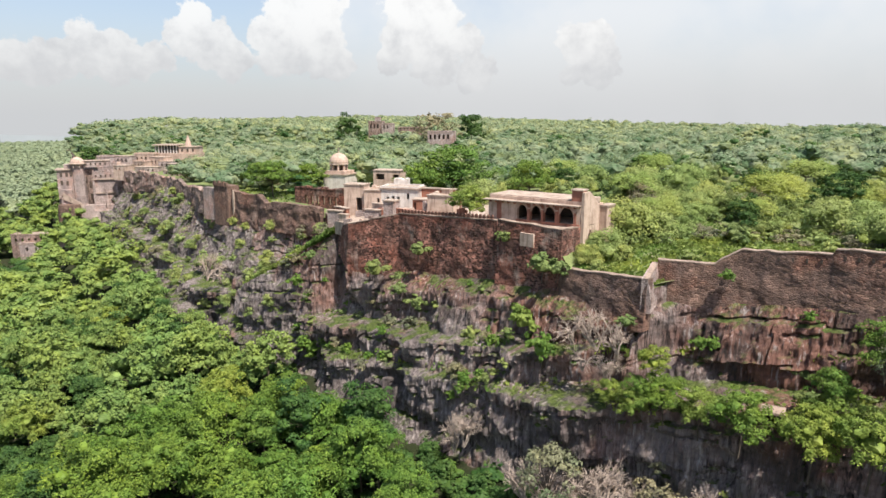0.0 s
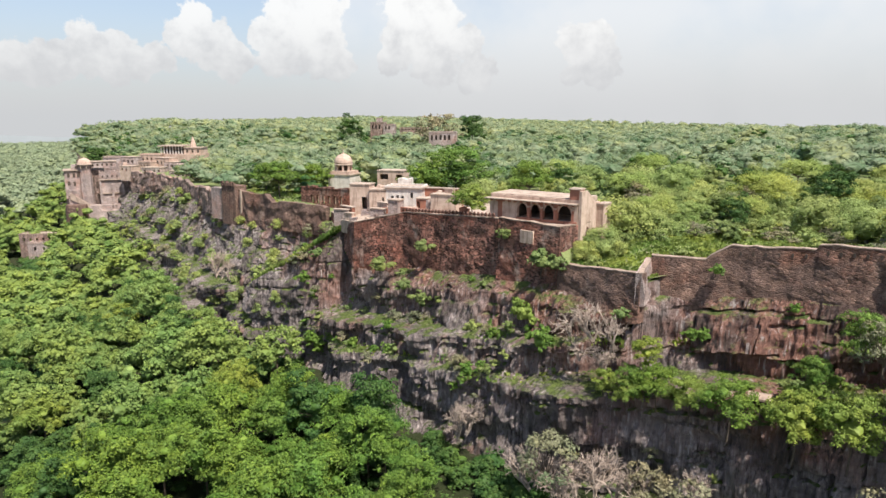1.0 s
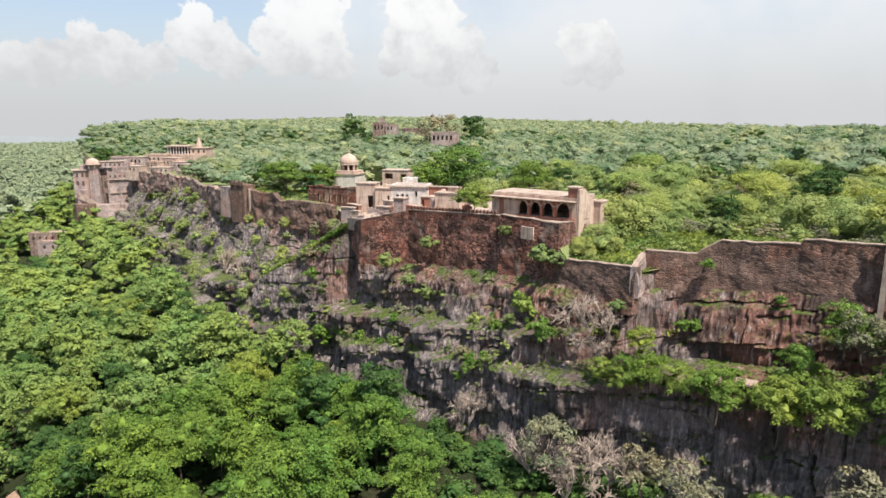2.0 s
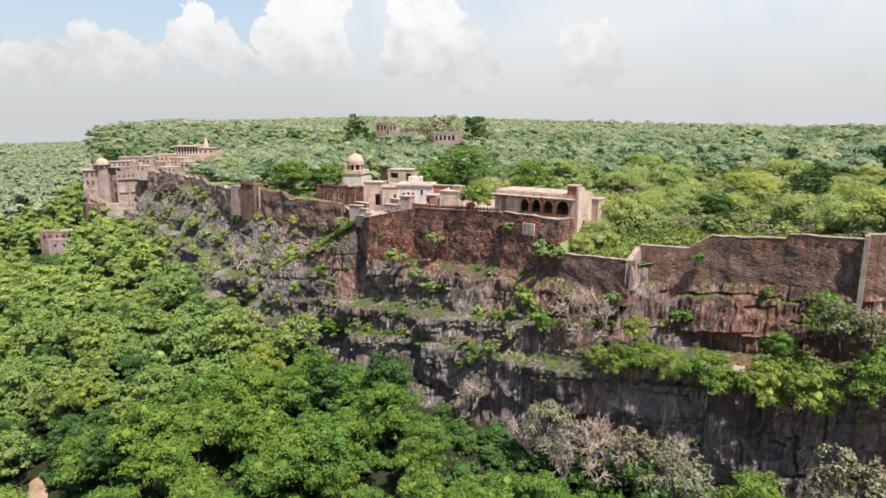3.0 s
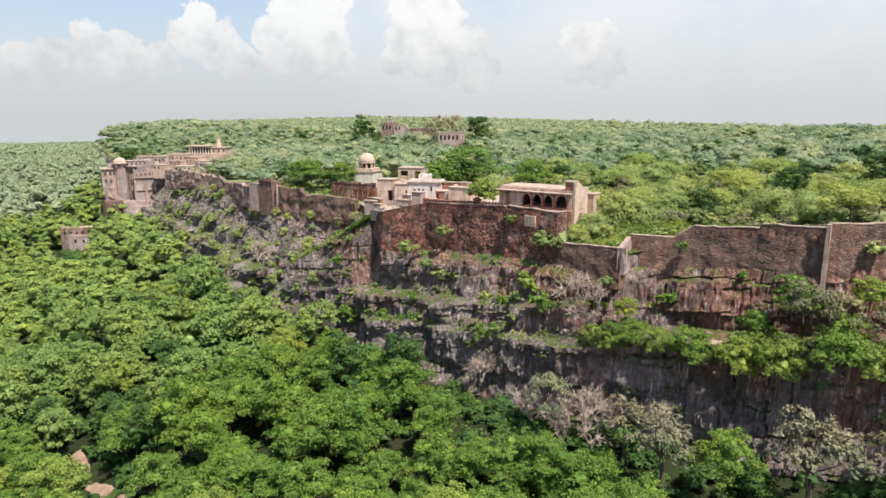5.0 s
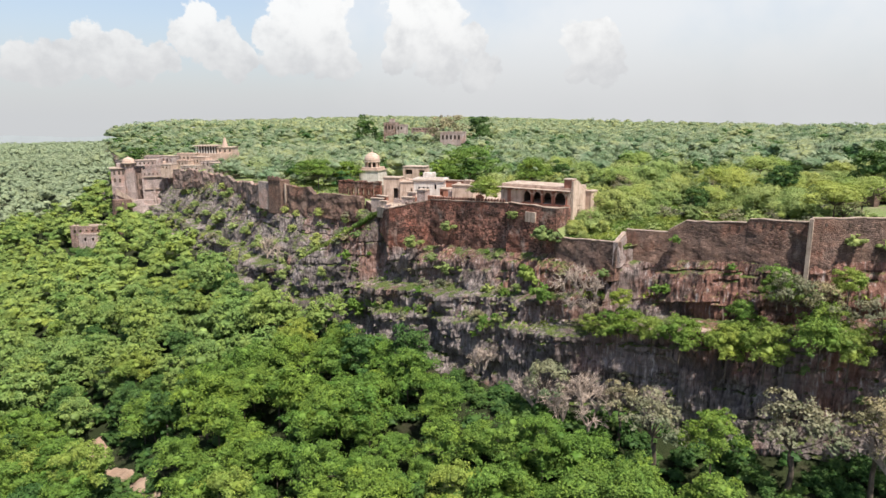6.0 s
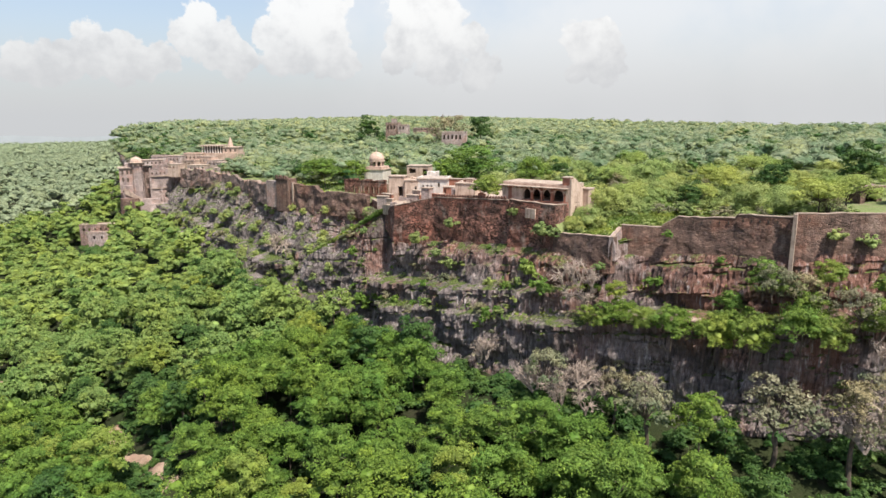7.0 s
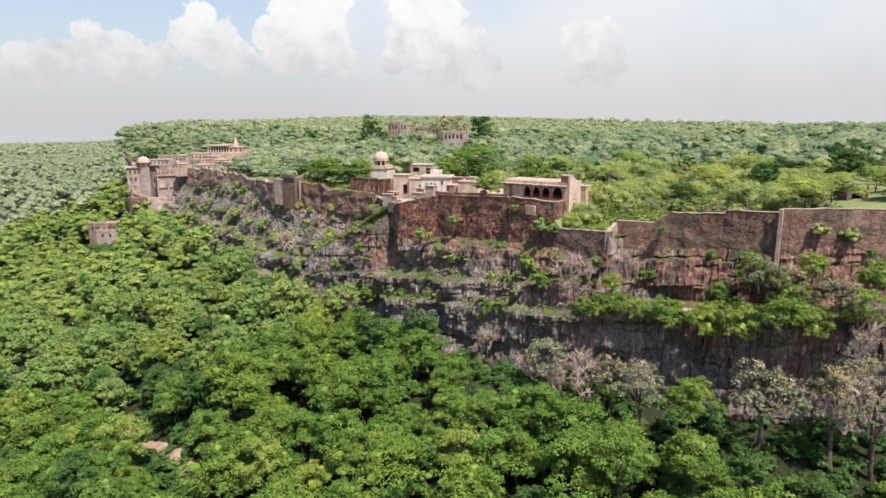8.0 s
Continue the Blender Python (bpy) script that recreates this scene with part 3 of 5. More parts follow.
def tree_meshes(seed, radius, low, high, lobes, leaves, size, leaf_mat, trunk_r=0.22, flat=0.75, core=0.66, per=4, wild=0.35, form=0.3, bare=0):
    rng = np.random.default_rng(seed)
    lo = crown_lobes(rng, radius, low, high, lobes)
    v, f = leaf_cloud(rng, lo[1:] if bare else lo, leaves, size, flat, per, wild, form)
    faces = [tuple(x) for x in f]
    verts = [tuple(x) for x in v]
    if core:
        for x, y, z, r in lo[:1] + lo[1::2]:
            o = len(verts)
            verts += [tuple(c) for c in bumpy(rng, x, y, z, r * core, flat)]
            faces += [tuple(int(i) + o for i in t) for t in ICO_F]
    crown = bpy.data.meshes.new("crown")
    crown.from_pydata(verts, [], faces)
    crown.materials.append(leaf_mat)
    tv, tf = [], []
    fork = Vector((0.15, 0.1, low + (0.02 if bare else 0.25) * (high - low)))
    limb(tv, tf, (0, 0, -0.6), fork, trunk_r, trunk_r * 0.6, 7, 0.15)
    for x, y, z, r in lo[1:max(7, 1 + bare)]:
        limb(tv, tf, fork, (x * 0.95, y * 0.95, z + 0.3 * r), trunk_r * 0.5, trunk_r * 0.12, 5, 0.25)
    trunk = bpy.data.meshes.new("trunk")
    trunk.from_pydata(tv, [], tf)
    trunk.materials.append(BARK)
    return crown, trunk


def plant(name, label, category, meshes, m, group=""):
    root = tagged(new(name), label, category, group)
    for n, me in zip(("crown", "trunk"), meshes):
        new(n, me).parent = root
    root.matrix_world = m
    return root


def stand(x, y, z, turn, s, sz=None):
    return Matrix.Translation((x, y, z)) @ Matrix.Rotation(turn, 4, "Z") @ Matrix.Diagonal((s, s, sz or s, 1))


BROAD = [tree_meshes(10 + i, 6.3, 3.6, 13.4, 22 + i, 6000, 0.2, LEAF_VALLEY, core=0.46, wild=0.5) for i in range(5)]
BROAD_MID = [tree_meshes(70 + i, 6.3, 3.6, 13.4, 20, 2600, 0.31, LEAF_CANOPY_HAZE, core=0.5, per=3, wild=0.45) for i in range(4)]
BROAD_LIGHT = tree_meshes(80, 6.0, 3.6, 12.8, 20, 5400, 0.2, LEAF_LIGHT, core=0.46, wild=0.5)
BROAD_DARK = [tree_meshes(20 + i, 5.6, 2.8, 12.2, 18, 4000, 0.22, LEAF_DARK, core=0.46, wild=0.5) for i in range(2)]
FOOT = [tree_meshes(25 + i, 5.6, 1.0, 10.2, 14, 1500, 0.42, LEAF_DARK, per=5) for i in range(2)]
SCRUB = [tree_meshes(30 + i, 4.2, 0.2, 5.4, 18, 3200, 0.15, LEAF_SCRUB, 0.15, 0.8, 0.62, 0, 0.4, 0.5) for i in range(4)]
OLIVE = [tree_meshes(35 + i, 4.0, 0.2, 5.0, 18, 3000, 0.15, LEAF_OLIVE, 0.15, 0.85, 0.62, 2, 0.45, 0.35) for i in range(3)]
YELLOW = [tree_meshes(40 + i, 5.4, 3.6, 7.6, 26, 3600, 0.15, LEAF_YELLOW, 0.2, 0.6, 0.45, 0, 0.4, 0.5, 12) for i in range(2)]
BUSH = [tree_meshes(50 + i, 1.5, 0.1, 2.2, 8, 520, 0.15, (LEAF_SCRUB, LEAF_OLIVE, LEAF_VALLEY, LEAF_LIGHT)[i], 0.06, 0.85, 0.7, 4) for i in range(4)]
DRY_BUSH = tree_meshes(55, 1.6, 0.1, 2.2, 8, 420, 0.15, LEAF_GREY, 0.06, core=0, per=4)
DRY = [tree_meshes(60 + i, 3.6, 0.8, 6.0, 14, 1500, 0.17, LEAF_GREY, 0.16, core=0, per=6, bare=14) for i in range(2)]

rnd = random.Random(5)


def scatter(a0, a1, b0, b1, step, jitter=0.42):
    i = 0
    b = b0
    while b < b1:
        a = a0 + (step / 2 if i % 2 else 0)
        while a < a1:
            yield a + rnd.uniform(-1, 1) * step * jitter, b + rnd.uniform(-1, 1) * step * jitter
            a += step
        b += step * 0.87
        i += 1


def far_wood(name, label, spots, seed, leaf_mats, r, h, n, size, lumps=6, low=0.3):
    """Woods too many to count: lumpy crowns with leaves over them, joined into one mesh."""
    spots = [q for q in spots if abs(q[0]) < 0.72 * (q[1] + 85)]
    rng = np.random.default_rng(seed)
    kinds = []
    for i in range(6):
        lo = crown_lobes(rng, r, h * low, h, max(3, lumps), 0.68)
        v, f = leaf_cloud(rng, lo, n, size, 0.6, 0, 0.3, 0.7)
        cores, cf = [], []
        for j, (x, y, z, q) in enumerate(lo[:lumps]):
            cores.append(bumpy(rng, x, y, z, q * 0.82, 0.55))
            cf.append(ICO_F + j * len(ICO_V))
        kinds.append((v, f, np.concatenate(cores), np.concatenate(cf)))
    verts, quads, tris, base = [], [], [], 0
    for x, y, z, s in spots:
        v, f, core, cf = kinds[int(rng.integers(6))]
        th = rng.random() * 6.28
        rot = np.array([[math.cos(th), -math.sin(th), 0], [math.sin(th), math.cos(th), 0], [0, 0, 1]])
        allv = np.concatenate([v, core]) @ rot.T * s + np.array([x, y, z])
        verts.append(allv)
        quads.append(f + base)
        tris.append(cf + base + len(v))
        base += len(allv)
    me = bpy.data.meshes.new(name)
    me.from_pydata(np.concatenate(verts).tolist(), [], np.concatenate(quads).tolist() + np.concatenate(tris).tolist())
    me.materials.append(leaf_mats)
    return tagged(new(name, me), label, "woods", kind="stuff")


# valley wood, with a dirt track in it
TRACK = [(-71.5, 89), (-69.5, 86), (-66.5, 82), (-62.8, 78.4), (-59, 75), (-54, 69.5), (-48.9, 63.9)]
CLEARING = [(-101, 109), (-105.6, 112.5), (-111.3, 115.7), (-120, 121.4)]
GLADES = [(38, 36, 8), (-135, 207, 7), (-141, 213, 7), (-148, 227, 10), (-150, 219, 9), (-143, 220, 7), (-126, 234, 6)] + [(x + 1.6 * k, y - 3.4 * k, 3.2) for x, y in TRACK for k in (0, 1, 2)] + [(x + 1.6 * k, y - 3.4 * k, 3.6) for x, y in CLEARING for k in (0, 1)]

near, far = [], []
for a, b in scatter(-60, 330, -150, 62, 6.3):
    o = float(edge(a, 1)) - b
    p = place(a, b)
    if any((p.x / K - gx) ** 2 + (p.y / K - gy) ** 2 < gr * gr for gx, gy, gr in GLADES):
        continue
    if o < 15.5 or p.y < 36 or abs(p.x) > 0.72 * (p.y + 85) or p.x > 112 or (a < 42 and o < 25):
        continue
    (near if p.y < 195 else far).append((p.x, p.y, K * valley_z(a, b), rnd.choice((0.7, 0.8, 0.9, 1.0, 1.1, 1.25)) * rnd.uniform(0.95, 1.05)))
for x, y, z, s in near:
    dark = rnd.random() < 0.15
    plant("tree", "dark green broadleaf tree in the valley wood" if dark else "bright green broadleaf tree in the valley wood", "tree",
          rnd.choice(BROAD_DARK) if dark else BROAD_LIGHT if rnd.random() < 0.09 else rnd.choice(BROAD if y < 125 else BROAD_MID), stand(x, y, z, rnd.uniform(0, 6.28), s, s * rnd.uniform(0.9, 1.1)), "valley trees")
for a, b in scatter(330, 900, -250, 200, 9.5):
    o = float(edge(a, 1)) - b
    if o > 6:
        p = place(a, b)
        far.append((p.x, p.y, K * valley_z(a, b), rnd.uniform(0.8, 1.3)))
for a, b in scatter(900, 1800, -500, 800, 17):
    if float(edge(a, 1)) - b > 6:
        p = place(a, b)
        far.append((p.x, p.y, K * valley_z(a, b), rnd.uniform(1.3, 1.9)))
for a, b in scatter(292, 760, 10, 270, 6.5):
    o = float(edge(a, 1)) - b
    if -1 < o < 24:
        p = place(a, b)
        top, foot = float(edge(a, 3)) - 7, valley_z(a, b)
        far.append((p.x, p.y, K * (top + (foot - top) * min(1.0, max(0.0, o) / 22)), rnd.uniform(0.6, 1.1)))
far_wood("valley_wood", "green woods filling the valley below the cliff", [q for q in far if q[1] < 380], 3, LEAF_CANOPY_HAZE, 6.4, 13, 420, 0.5)
far_wood("distant_wood", "woods far down the valley, coloured pale with haze", [q for q in far if q[1] >= 380], 13, LEAF_DISTANT_HAZE, 6.4, 13, 90, 0.8, 3)

# dark undergrowth at the cliff's foot
for a, b in scatter(-30, 100, 20, 100, 3.8):
    o = float(edge(a, 1)) - b
    if 12.5 < o < (44 if -12 < a < 14 else 26 if a < 44 else 17.5):
        p = place(a, b, valley_z(a, b))
        s = rnd.uniform(0.32, 0.5)
        plant("foot_shrub", "dark leafy undergrowth at the cliff's foot", "shrub", rnd.choice(FOOT), stand(p.x, p.y, p.z - 1.0, rnd.uniform(0, 6.28), s * 1.1, s), "undergrowth")

# low leafy undergrowth over the valley floor
low_growth = []
for a, b in scatter(-40, 150, -60, 105, 3.3, 0.5):
    o = float(edge(a, 1)) - b
    p = place(a, b)
    if o > 10.5 and 30 < p.y < 175 and min(math.hypot(p.x / K - tx, p.y / K - ty) for tx, ty in TRACK + CLEARING) > 2.6:
        low_growth.append((p.x, p.y, K * valley_z(a, b) - 0.5, rnd.uniform(0.7, 1.4)))
for gx, gy, gr in GLADES[1:7]:
    for i in range(14):
        th, rr = rnd.uniform(0, 6.28), gr * math.sqrt(rnd.random())
        x, y = (gx + rr * math.cos(th)) * K, (gy + rr * math.sin(th)) * K
        low_growth.append((x, y, K * valley_z(*plan(x, y)) - 0.5, rnd.uniform(1.0, 1.8)))
far_wood("undergrowth", "dark leafy undergrowth covering the valley floor", low_growth, 44, LEAF_DARK, 2.7, 2.8, 60, 0.3, 2, 0.1)

# undergrowth along the track
for gx, gy, gr in GLADES[7:]:
    for i in range(4):
        x, y = (gx + rnd.uniform(-1, 1) * gr) * K, (gy + rnd.uniform(-1, 1) * gr) * K
        if min(math.hypot(x / K - tx, y / K - ty) for tx, ty in TRACK + CLEARING) < 2.6:
            continue
        a, b = plan(x, y)
        s = rnd.uniform(0.22, 0.42)
        plant("foot_shrub", "dark leafy undergrowth beside the track", "shrub", rnd.choice(FOOT), stand(x, y, K * valley_z(a, b) - 0.6, rnd.uniform(0, 6.28), s * 1.1, s), "undergrowth")

# plateau wood
CLEAR = [(11, 86, 12), (16, 90, 8), (-8, 107, 15), (2, 98, 8), (-24, 129, 9), (-23, 147, 8), (-20, 138, 9), (-11, 136, 8), (-14, 124, 8), (-131, 246, 15), (-118, 250, 12), (-104, 244, 11), (-92, 230, 11), (-104, 260, 13), (-100, 250, 13), (-94, 240, 12), (-112, 262, 10), (-92, 252, 8),
         (76.5, 92.5, 6), (73.5, 86.5, 7), (71, 80.5, 7), (68.5, 74.5, 6.5), (66, 69, 6), (-38, 372, 11), (-20, 368, 12), (-2, 302, 9)]


def is_clear(x, y):
    return any((x / K - cx) ** 2 + (y / K - cy) ** 2 < r * r for cx, cy, r in CLEAR)


def in_meadow(x, y):
    """The open grass behind the low wall."""
    x, y = x / K, y / K
    return 16 < x < 47 and 70 < y < 84 + 5 * fbm(x * 0.12, y * 0.12, 6.0, 2)


near, far = [], []
for a, b in scatter(-120, 262, 55, 420, 6.5, 0.7):
    d = b - float(edge(a, 1))
    p = place(a, b)
    clear = (9 if a < 18 else 14) if a < 49 else 5
    if d < clear + 4 * fbm(a * 0.08, b * 0.08) or is_clear(p.x, p.y) or in_meadow(p.x, p.y) or abs(p.x) > 0.72 * (p.y + 85):
        continue
    if d < 45 and a < 45 and rnd.random() < 0.1:
        continue
    if p.y < 190 and rnd.random() < 0.16:
        continue
    spot = (p.x, p.y, K * plateau_z(a, b), rnd.choice((0.6, 0.8, 0.95, 1.1, 1.25, 1.45)) * rnd.uniform(0.9, 1.1))
    (near if p.y < 190 else far).append(spot)
for x, y, z, s in near:
    k = rnd.random()
    m = stand(x, y, z, rnd.uniform(0, 6.28), s)
    if k < 0.34:
        plant("scrub_tree", "feathery pale green scrub tree on the plateau", "tree", rnd.choice(SCRUB), m, "plateau trees")
    elif k < 0.58:
        plant("umbrella_tree", "flat-crowned yellow-green tree with bare limbs below", "tree", rnd.choice(YELLOW), m @ Matrix.Diagonal((0.92, 0.92, 0.85, 1)), "plateau trees")
    elif k < 0.82:
        plant("scrub_tree", "round olive-green bushy tree on the plateau", "tree", rnd.choice(OLIVE), m, "plateau trees")
    elif k < 0.92:
        plant("tree", "dark green leafy tree on the plateau", "tree", rnd.choice(BROAD_DARK), m @ Matrix.Scale(0.6, 4), "plateau trees")
    else:
        plant("scrub_tree", "greyish half-bare scrub tree on the plateau", "tree", rnd.choice(DRY), m @ Matrix.Scale(0.7, 4), "plateau trees")
for a, b in scatter(262, 420, 70, 170, 7.5):
    p = place(a, b)
    if b - float(edge(a, 1)) > 1.5 and not is_clear(p.x, p.y):
        far.append((p.x, p.y, K * plateau_z(a, b), rnd.uniform(0.7, 1.3)))
for a, b in scatter(420, 900, 60, 700, 15):
    if b - float(edge(a, 1)) > 1:
        p = place(a, b)
        far.append((p.x, p.y, K * plateau_z(a, b), rnd.uniform(1.1, 1.8)))
for a, b in scatter(262, 420, 170, 420, 11):
    p = place(a, b)
    if not is_clear(p.x, p.y):
        far.append((p.x, p.y, K * plateau_z(a, b), rnd.uniform(0.9, 1.7)))
for a, b in scatter(-200, 420, 420, 760, 13):
    p = place(a, b)
    far.append((p.x, p.y, K * plateau_z(a, b), rnd.choice((0.8, 1.0, 1.1, 1.25, 1.5)) * rnd.uniform(0.85, 1.15)))
mix = random.Random(77)
piles = ([], [], [], [])
for q in far:
    piles[3 if q[1] > 560 else mix.choice((0, 0, 0, 1, 1, 1, 2))].append(q)
far_wood("plateau_wood", "scrub woods covering the plateau, pale green with painted haze", piles[0], 4, LEAF_FAR_HAZE, 6.6, 6.4, 260, 0.36, 5, 0.4)
far_wood("green_wood", "mid-green, haze-tinted trees scattered through the plateau woods", piles[1], 14, LEAF_MID_HAZE, 6.2, 7.0, 260, 0.36, 5, 0.25)
far_wood("dark_wood", "darker trees scattered through the plateau woods", piles[2], 24, LEAF_DARK, 4.6, 7.2, 150, 0.4, 5, 0.15)
far_wood("skyline_wood", "far woods along the plateau skyline, paled by painted haze", piles[3], 34, LEAF_FAR_HAZE, 6.8, 6.6, 60, 0.8, 1)

# scrub and grass on the ledges
ledge = random.Random(21)
for i in range(300):
    a = ledge.uniform(-5, 92) if i < 120 else ledge.uniform(90, 240)
    if a < 90 and ledge.random() < 0.7:
        zs = ledge.choice((-12.1, -16.3)) + ledge.uniform(-0.2, 0.5)
        z = zs - 0.12 * (min(max(a, 0), 110) - 65)
    else:
        z = ledge.uniform(-22, float(edge(a, 2)) - 0.5)
    p = place(a, rock_b(a, z) - 0.2, z)
    s = ledge.uniform(0.5, 1.25) * (1.5 if a > 90 else 1.0)
    k = ledge.choice((0, 1, 2, 2, 3)) if a < 100 else ledge.choice((0, 0, 1, 3, 3))
    if a > 104 and ledge.random() < 0.55:
        plant("ledge_shrub", "feathery grey-green scrub on the rocky slope", "shrub", ledge.choice(SCRUB), stand(p.x, p.y, p.z - 0.9, ledge.uniform(0, 6), s * 0.36), "ledge shrubs")
    elif k < 3:
        plant("ledge_shrub", "small green shrub on a rock ledge" if k else "pale green scrub on a rock ledge", "shrub", BUSH[k], stand(p.x, p.y, p.z - 0.5, ledge.uniform(0, 6), s, s * 0.9), "ledge shrubs")
    else:
        plant("ledge_shrub", "dry grey scrub on a rock ledge", "shrub", DRY_BUSH, stand(p.x, p.y, p.z - 0.5, ledge.uniform(0, 6), s * 1.1), "ledge shrubs")

for i in range(30):
    a = ledge.uniform(93, 116)
    z = spur_crest(a) + ledge.uniform(-0.6, 0.5)
    p = place(a, rock_b(a, z - 0.6) + ledge.uniform(0.2, 2.6), z)
    s = ledge.uniform(0.5, 1.25)
    plant("spur_shrub", "yellow-green scrub on the grassy spur", "shrub", ledge.choice((BUSH[0], BUSH[2], BUSH[0], DRY_BUSH)), stand(p.x, p.y, p.z - 0.4, ledge.uniform(0, 6), s * 1.15, s), "spur shrubs")

# low scrub inside the wall
for i in range(420):
    a = ledge.uniform(-30, 48) if i < 350 else ledge.uniform(92, 230)
    d = ledge.uniform(2.5, 30) if a < 20 or a > 50 else ledge.uniform(9, 30)
    d += 26 * (i % 3 == 0)
    b = float(edge(a, 1)) + d
    p = place(a, b, plateau_z(a, b))
    if is_clear(p.x, p.y) or in_meadow(p.x, p.y) and ledge.random() < 0.95:
        continue
    s = ledge.uniform(0.6, 1.5)
    plant("low_bush", "low pale green scrub bush in the grass", "shrub", ledge.choice((BUSH[0], BUSH[0], BUSH[1], DRY_BUSH)), stand(p.x, p.y, p.z - 0.3, ledge.uniform(0, 6), s * 1.15, s), "plateau scrub")


def blades(name, label, spots, seed, size):
    rng = np.random.default_rng(seed)
    p = np.array(spots)
    n = len(p)
    th = rng.random(n) * 6.28
    d = np.stack([np.cos(th), np.sin(th), np.zeros(n)], 1)
    h = size * (0.5 + rng.random((n, 1)))
    lean = rng.normal(size=(n, 3)) * 0.35 * h
    lean[:, 2] = 0
    up = np.array([[0, 0, 1.0]]) * h
    w = 0.55 * h
    q = np.stack([p - d * w * 0.6, p + d * w * 0.6, p + d * w + up + lean, p - d * w + up + lean], 1).reshape(-1, 3)
    me = bpy.data.meshes.new(name)
    me.from_pydata(q.tolist(), [], np.arange(4 * n).reshape(-1, 4).tolist())
    me.materials.append(GRASS)
    return tagged(new(name, me), label, "grass", kind="stuff")


spots = []
for i in range(26000):
    a = ledge.uniform(-30, 49) if i < 20000 else ledge.uniform(92, 170)
    d = 0.8 + 34 * ledge.random() ** 1.6
    b = float(edge(a, 1)) + d
    p = place(a, b, plateau_z(a, b) - 0.05)
    if fbm(p.x * 0.06, p.y * 0.06, 3.0, 3) > -0.25 and not is_clear(p.x, p.y):
        spots.append(tuple(p))
for i in range(9000):
    x, y = ledge.uniform(15, 47), ledge.uniform(70, 90)
    a, b = plan(x * K, y * K)
    if b - float(edge(a, 1)) > 0.8:
        spots.append((x * K, y * K, K * plateau_z(a, b) - 0.05))
for i in range(5000):
    a = ledge.uniform(92, 116)
    z = spur_crest(a) + ledge.uniform(-0.5, 0.3)
    spots.append(tuple(place(a, rock_b(a, z - 0.7) + ledge.uniform(-0.2, 2.4), z)))
for i in range(7000):
    a = ledge.uniform(-5, 120)
    z = ledge.choice((-12.1, -16.3)) + ledge.uniform(-0.3, 0.5) - 0.12 * (min(max(a, 0), 110) - 65)
    if fbm(a * 0.15, z * 0.2, 8.0, 2) > 0.0:
        spots.append(tuple(place(a, rock_b(a, z) - ledge.uniform(-1.0, 0.8), z - 0.2)))
for i in range(80):
    x, y = ledge.uniform(19, 66), ledge.uniform(82, 132)
    if (x - 11) * 0.59 + (y - 84) * 0.81 < 9 and x < 24:
        continue
    a, b = plan(x * K, y * K)
    if in_meadow(x * K, y * K):
        continue
    s = ledge.uniform(0.35, 0.8)
    plant("scrub", "pale feathery scrub bush in the grass", "shrub", ledge.choice(SCRUB), stand(x * K, y * K, K * plateau_z(a, b) - 0.3, ledge.uniform(0, 6), s), "plateau scrub")
blades("grass", "long bright green grass", spots, 8, 0.42)

# ---- buildings ----


def box(bm, x0, x1, y0, y1, z0, z1, taper=0.0):
    """A box in plan units, its top drawn in by taper."""
    lo = [bm.verts.new((x * K, y * K, z0 * K)) for x, y in ((x0, y0), (x1, y0), (x1, y1), (x0, y1))]
    t = taper
    hi = [bm.verts.new((x * K, y * K, z1 * K)) for x, y in ((x0 + t, y0 + t), (x1 - t, y0 + t), (x1 - t, y1 - t), (x0 + t, y1 - t))]
    bm.faces.new(lo[::-1])
    bm.faces.new(hi)
    for i in range(4):
        j = (i + 1) % 4
        bm.faces.new((lo[i], lo[j], hi[j], hi[i]))
    return bm


def boxes(*items):
    bm = bmesh.new()
    for it in items:
        box(bm, *it)
    return bm


def prism(bm, poly, y0, y1):
    """A flat shape (x, z) pushed from y0 to y1."""
    f = [bm.verts.new((x * K, y0 * K, z * K)) for x, z in poly]
    b = [bm.verts.new((x * K, y1 * K, z * K)) for x, z in poly]
    bm.faces.new(f)
    bm.faces.new(b[::-1])
    n = len(poly)
    for i in range(n):
        j = (i + 1) % n
        bm.faces.new((f[j], f[i], b[i], b[j]))


def weld(bm):
    bmesh.ops.remove_doubles(bm, verts=bm.verts, dist=0.0005)
    return bm


def arched(bm, x0, x1, z0, spring, crown, top, y0, y1, steps=10):
    """The wall over an arched opening from x0 to x1: strips between the pointed arch and the top."""
    def curve(t):
        u = abs(2 * t - 1)
        return spring + (crown - spring) * (1 - u ** 2.2) ** 0.6
    for i in range(steps):
        a, b = i / steps, (i + 1) / steps
        xa, xb = x0 + (x1 - x0) * a, x0 + (x1 - x0) * b
        prism(bm, [(xa, curve(a)), (xb, curve(b)), (xb, top), (xa, top)], y0, y1)
    weld(bm)


def lathe(profile, n=24):
    """A turned shape from (radius, height) in plan units."""
    bm = bmesh.new()
    rings = []
    for r, z in profile:
        rings.append([bm.verts.new((K * r * math.cos(2 * math.pi * i / n), K * r * math.sin(2 * math.pi * i / n), K * z)) for i in range(n)])
    for p, q in zip(rings, rings[1:]):
        for i in range(n):
            j = (i + 1) % n
            bm.faces.new((p[i], p[j], q[j], q[i]))
    bm.faces.new(rings[0][::-1])
    bm.faces.new(rings[-1])
    return bm


def site(name, label, category, x, y, z, yaw, group=""):
    root = tagged(new(name), label, category, group)
    root.matrix_world = pose(x * K, y * K, z * K, 0, 0, yaw)
    return root


